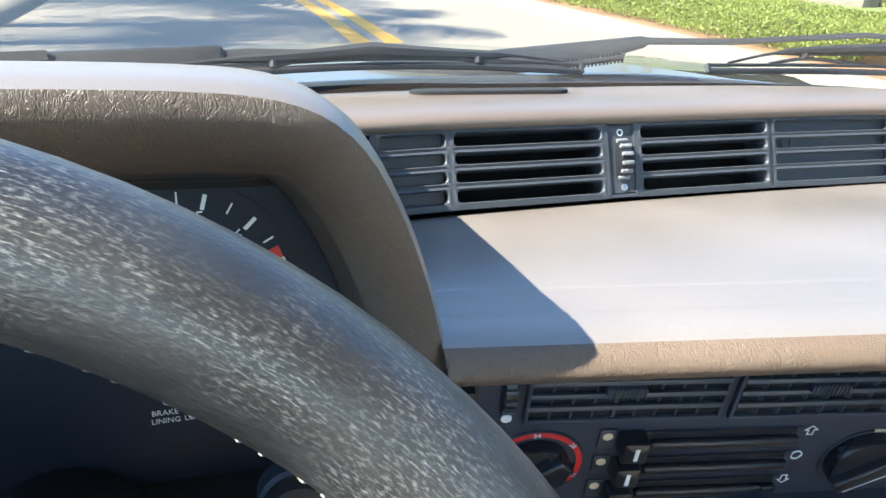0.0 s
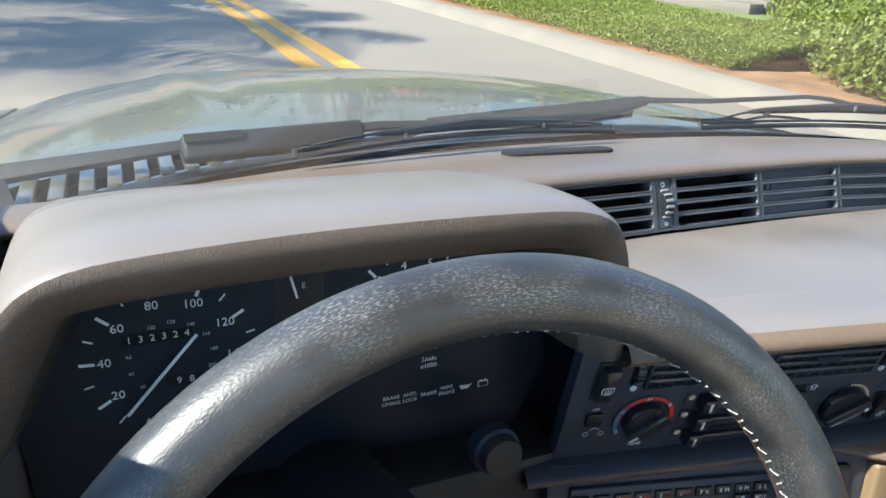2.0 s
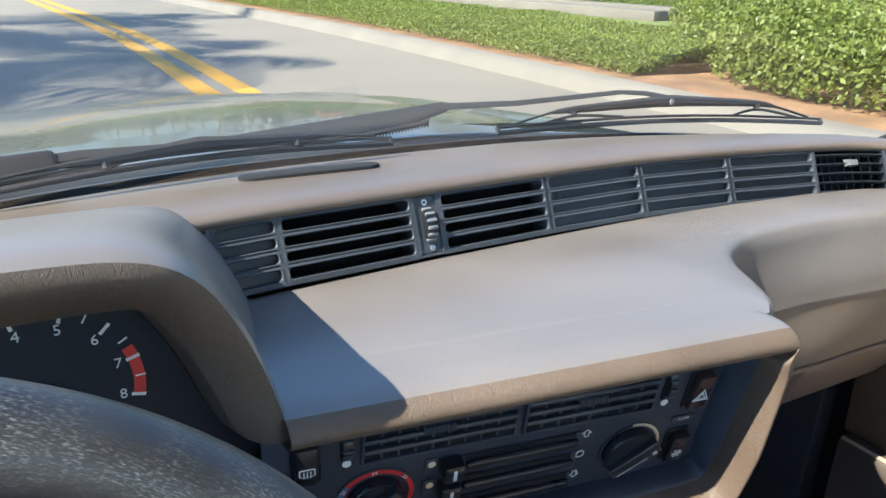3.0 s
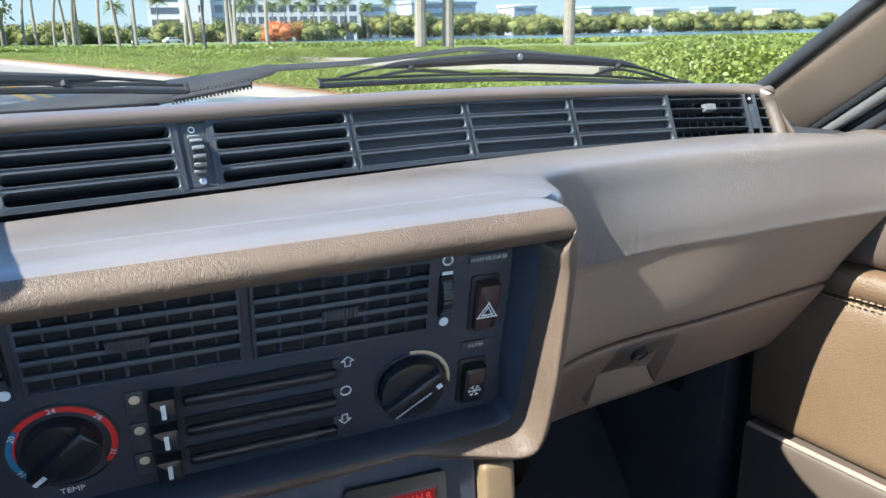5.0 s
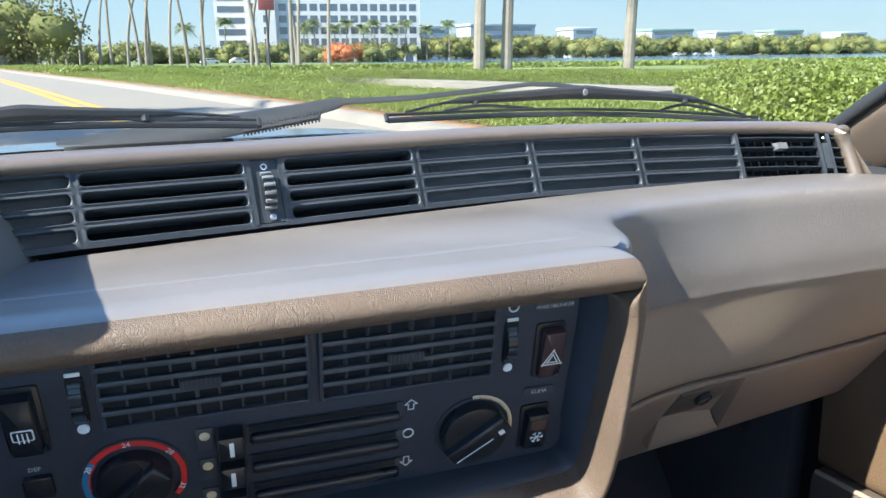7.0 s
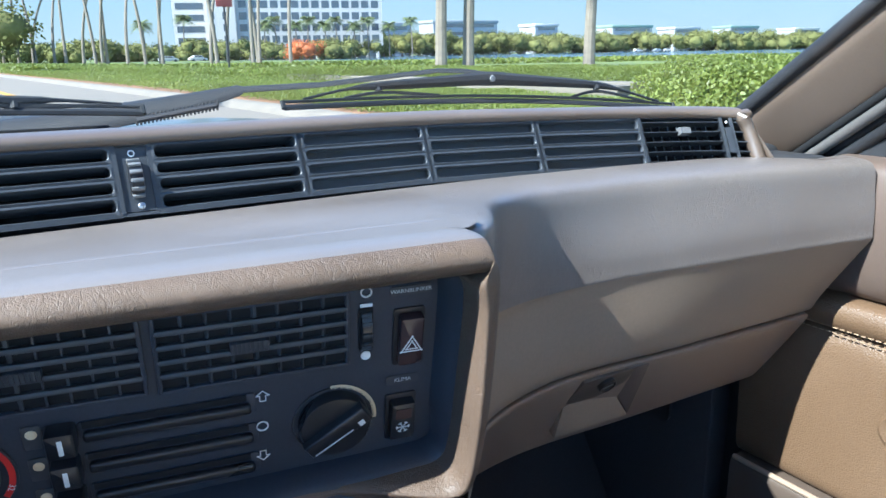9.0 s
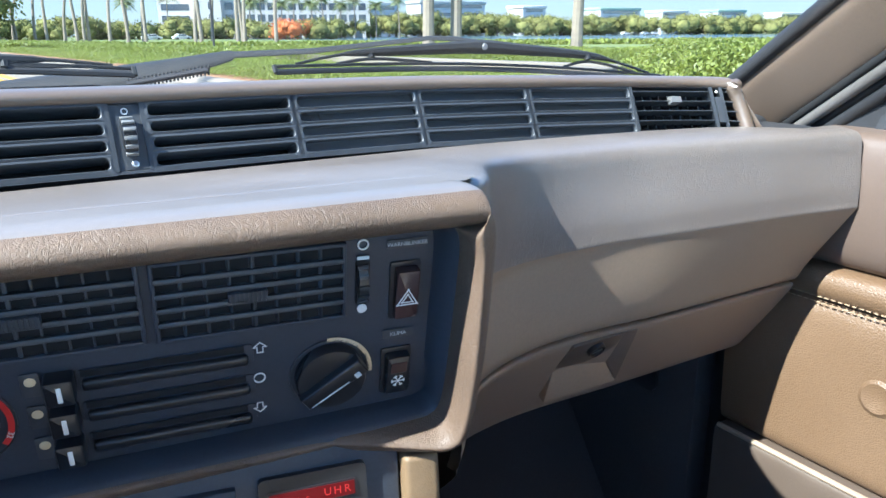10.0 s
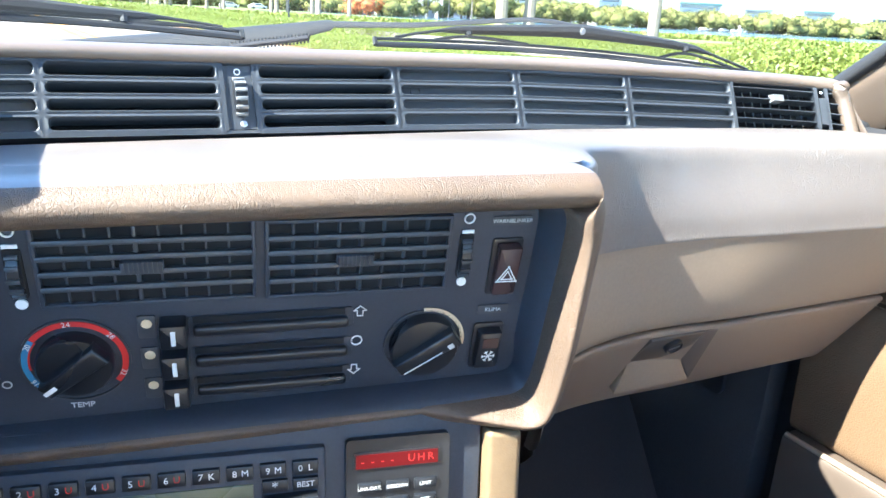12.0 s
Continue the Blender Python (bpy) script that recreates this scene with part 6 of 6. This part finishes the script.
for i in range(26):
    y = 95 + 95 * (i / 25) ** 1.3 + rr.uniform(-6, 6)
    spots.append((LINE(min(y, 215)) + 7 + rr.uniform(0, 3) + (25 - i) * 1.25, y))
for i, (x, y) in enumerate(spots):
    turned = pose(x, y, 0, 0, 0, rr.uniform(-60, 60))
    if i < 4:
        GROVE[i].matrix_basis = turned
    else:
        copy_thing(GROVE[i % 4], turned)
SHORT = [palm(h, (0.6, 0.2), 0.24, 0.17, 44, 3.6, 40 + i, "palm with a full green crown before the office block") for i, h in enumerate((10.5, 12.0))]
short_spots = [(38.7, 230), (47.6, 228), (73, 228), (78, 230), (82, 227), (88, 229), (93, 226), (97, 229), (103, 227), (109, 228), (117, 229), (124, 226)]
for i, (x, y) in enumerate(short_spots):
    turned = pose(x + rr.uniform(-1, 1), y, 0, 0, 0, rr.uniform(0, 360))
    if i < 2:
        SHORT[i].matrix_basis = turned
    else:
        copy_thing(SHORT[i % 2], turned)
for x, y in ((18.8, 31.5), (20.4, 31.5), (26.6, 29.5)):
    royal = palm(9.0, (0.5, 0.1), 0.30, 0.22, 14, 3.2, int(x * 10), "thick grey royal palm trunk behind the hedge")
    royal.matrix_basis = pose(x, y, 0)
for x, y, h in ((-7.2, 8.6, 7.6), (-8.6, 11.2, 8.0), (-8.0, 14.5, 8.5), (-9.6, 7.0, 8.2)):
    side_palm = palm(h, (0.3, 0.2), 0.2, 0.14, 18, 2.9, int(y * 10), "coconut palm on the far roadside casting frond shadows")
    side_palm.matrix_basis = pose(x, y, 0)

# ---------------------------------------------------------------- sign, building, water, far shore
sign = thing("road_sign", (8.0, 30, 0), "small red sign on a dark metal post", "sign")
part("post", lathe([(0.04, 0.0), (0.04, 3.6)], Matrix.Translation((8.0, 30, 0)), 10), M_RUBBER, sign)
part("plate", box((7.68, 29.93, 2.9), (8.32, 29.96, 3.6), 0.005), M_SIGN, sign)

building = thing("office_building", (100, 250, 0), "white office block with rows of dark windows", "building")
BT = Matrix.Translation((67, 250, 0)) @ Matrix.Rotation(radians(-14), 4, "Z") @ Matrix.Scale(1.1, 4)
part("wall", box((0, 0, 3.4), (48, 22, 36), 0.0, BT), M_WALLWHITE, building)
part("base", box((1, 2, 0), (47, 20, 3.4), 0.0, BT), M_GREYROOF, building)
part("stair_tower", box((-5, -2, 0), (3, 10, 36), 0.0, BT), M_WALLWHITE, building)
part("side_wing", box((-15, 8, 0), (-5, 22, 36), 0.0, BT), M_WALLWHITE, building)
for r in range(9):
    z = 4.9 + r * 3.4
    for c in range(14):
        x = 4.2 + c * 3.1
        win = part("window", box((x - 0.12, -0.03, z - 0.12), (x + 2.32, 0.3, z + 2.12), 0, BT), M_GREYROOF, building)
        part("pane", box((x, -0.06, z), (x + 2.2, 0.3, z + 2.0), 0, BT), M_WINDOW, win)
    for c in range(2):
        part("window", box((-4.2 + c * 3.6, -2.06, z), (-3.0 + c * 3.6, -1.8, z + 2.0), 0, BT), M_WINDOW, building)
    part("window", box((-14, 7.9, z), (-6, 8.2, z + 1.8), 0, BT), M_WINDOW, building)
for c in range(15):
    part("column", box((1 + c * 3.2, 0, 0), (1.8 + c * 3.2, 0.9, 3.4), 0, BT), M_WALLWHITE, building)

water = part("water", sheet([[(x, y, -0.03) for x in (45, 120, 300, 700)] for y in (45, 120, 200, 330)]), M_WATER)
tagged(water, "calm blue bay water", "water", kind="structure")


def tree(at, r, h, count, leaf, mat, label):
    e = thing("tree", at, label, "tree", "far trees")
    x, y, z = at
    part("trunk", sweep([Vector((x, y, z)), Vector((x + 0.2, y, z + h * 0.3)), Vector((x, y, z + h * 0.6))], [r * 0.07, r * 0.05, r * 0.03], 6), M_TRUNK, e)
    pts = []
    core = bmesh.new()
    for q in range(7):
        rad = r * rng.uniform(0.3, 0.48)
        at_h = h * rng.uniform(0.25, 0.72)
        c = Vector((x + rng.normal() * r * 0.42, y + rng.normal() * r * 0.42, z + at_h))
        tall = min(rad * 0.9, h - at_h)
        n = count // 7
        v = rng.normal(size=(n, 3))
        v /= np.linalg.norm(v, axis=1)[:, None]
        v *= (0.72 + 0.5 * rng.random(n))[:, None]
        pts.append(v * np.array([rad, rad, tall]) + np.array(c))
        bmesh.ops.create_icosphere(core, subdivisions=2, radius=1.0, matrix=Matrix.Translation(c) @ Matrix.Diagonal((rad * 0.8, rad * 0.8, tall * 0.7, 1)))
    for v in core.verts:
        v.co += v.normal * 0.12 * r * noise.noise(v.co * 0.9)
    p = np.concatenate(pts)
    p[:, 2] = np.maximum(p[:, 2], z + 0.2)
    part("crown", leaves(p, leaf, rng), mat, e)
    part("inner_crown", core, mat, e, sharp=80)
    return e


for i in range(80):
    k = i / 79
    x, y = 95 + 290 * k + rr.uniform(-4, 4), 262 + 26 * math.sin(k * 5) + rr.uniform(-12, 12)
    tree((x, y, 0), rr.uniform(6.5, 10), rr.uniform(8.0, 11.5) * (1.1 - 0.25 * k), 1900, 0.36, M_TREE, "rounded green mangrove tree on the far shore")
for i in range(46):
    x, y = -40 + i * 3.2 + rr.uniform(-3, 3), 225 + rr.uniform(-10, 16)
    tree((x, y, 0), rr.uniform(4, 6.5), rr.uniform(4.2, 7), 1100, 0.3, M_TREE, "green tree behind the palms")
tree((71, 190, 0), 5.5, 5.0, 1800, 0.22, M_FLAME, "flowering tree with orange red blossom")
tree((79, 191, 0), 6.5, 4.4, 1500, 0.24, M_TREE, "green tree beside the flowering tree")
tree((-6, 150, 0), 11, 15, 5000, 0.35, M_TREE, "large green tree at the roadside")
for x, y, w, h, roof in ((150, 330, 30, 11, M_WALLWHITE), (196, 335, 40, 12.5, M_GREYROOF), (262, 335, 16, 11, M_WALLWHITE), (330, 345, 34, 11, M_GREENROOF), (385, 345, 24, 10, M_WALLWHITE), (440, 345, 30, 11, M_GREENROOF), (520, 350, 30, 10, M_WALLWHITE)):
    far = thing("far_building", (x, y, 0), "low pale building beyond the trees", "building", "far buildings")
    h += 3.5
    part("wall", box((x, y, 0), (x + w, y + 15, h), 0), M_FARWALL, far)
    part("roof", box((x - 0.6, y - 0.6, h), (x + w + 0.6, y + 15.6, h + 1.6), 0.3), roof, far)
    for r in range(3):
        part("window_band", box((x + 2, y - 0.1, h - 10 + r * 4), (x + w - 2, y + 0.2, h - 8.4 + r * 4), 0), M_WINDOW, far)


def parked_car(x, y, mat, turn):
    e = thing("parked_car", (x, y, 0), "small far parked car", "car", "far parked cars")
    side = [(-2.1, 0.35), (2.1, 0.35), (2.15, 0.8), (1.3, 0.95), (0.7, 1.42), (-1.0, 1.45), (-1.7, 0.98), (-2.15, 0.9)]
    m = Matrix.Translation((x, y, 0)) @ Matrix.Rotation(radians(turn), 4, "Z") @ Matrix.Rotation(radians(90), 4, "X")
    part("body", prism(side, -0.85, 0.85, m, 0.08), mat, e)
    part("side_window", prism([(-0.95, 1.0), (1.0, 1.0), (0.62, 1.35), (-0.9, 1.37)], 0.83, 0.87, m), M_WINDOW, e)
    for wx in (-1.3, 1.3):
        part("wheel", lathe([(0.32, 0.7), (0.33, 0.75), (0.33, 0.87), (0.2, 0.89)], m @ Matrix.Translation((wx, 0.33, 0)), 16), M_RUBBER, e)


for i in range(22):
    parked_car(255 + i * 7.5 + rr.uniform(-2, 2), 252 + rr.uniform(-2, 2), (M_WALLWHITE, M_PAINT, M_GREYROOF, M_WALLWHITE)[i % 4], rr.uniform(-20, 20))
for x, y in ((34.5, 180), (42, 184)):
    parked_car(x, y, M_WALLWHITE, 5)
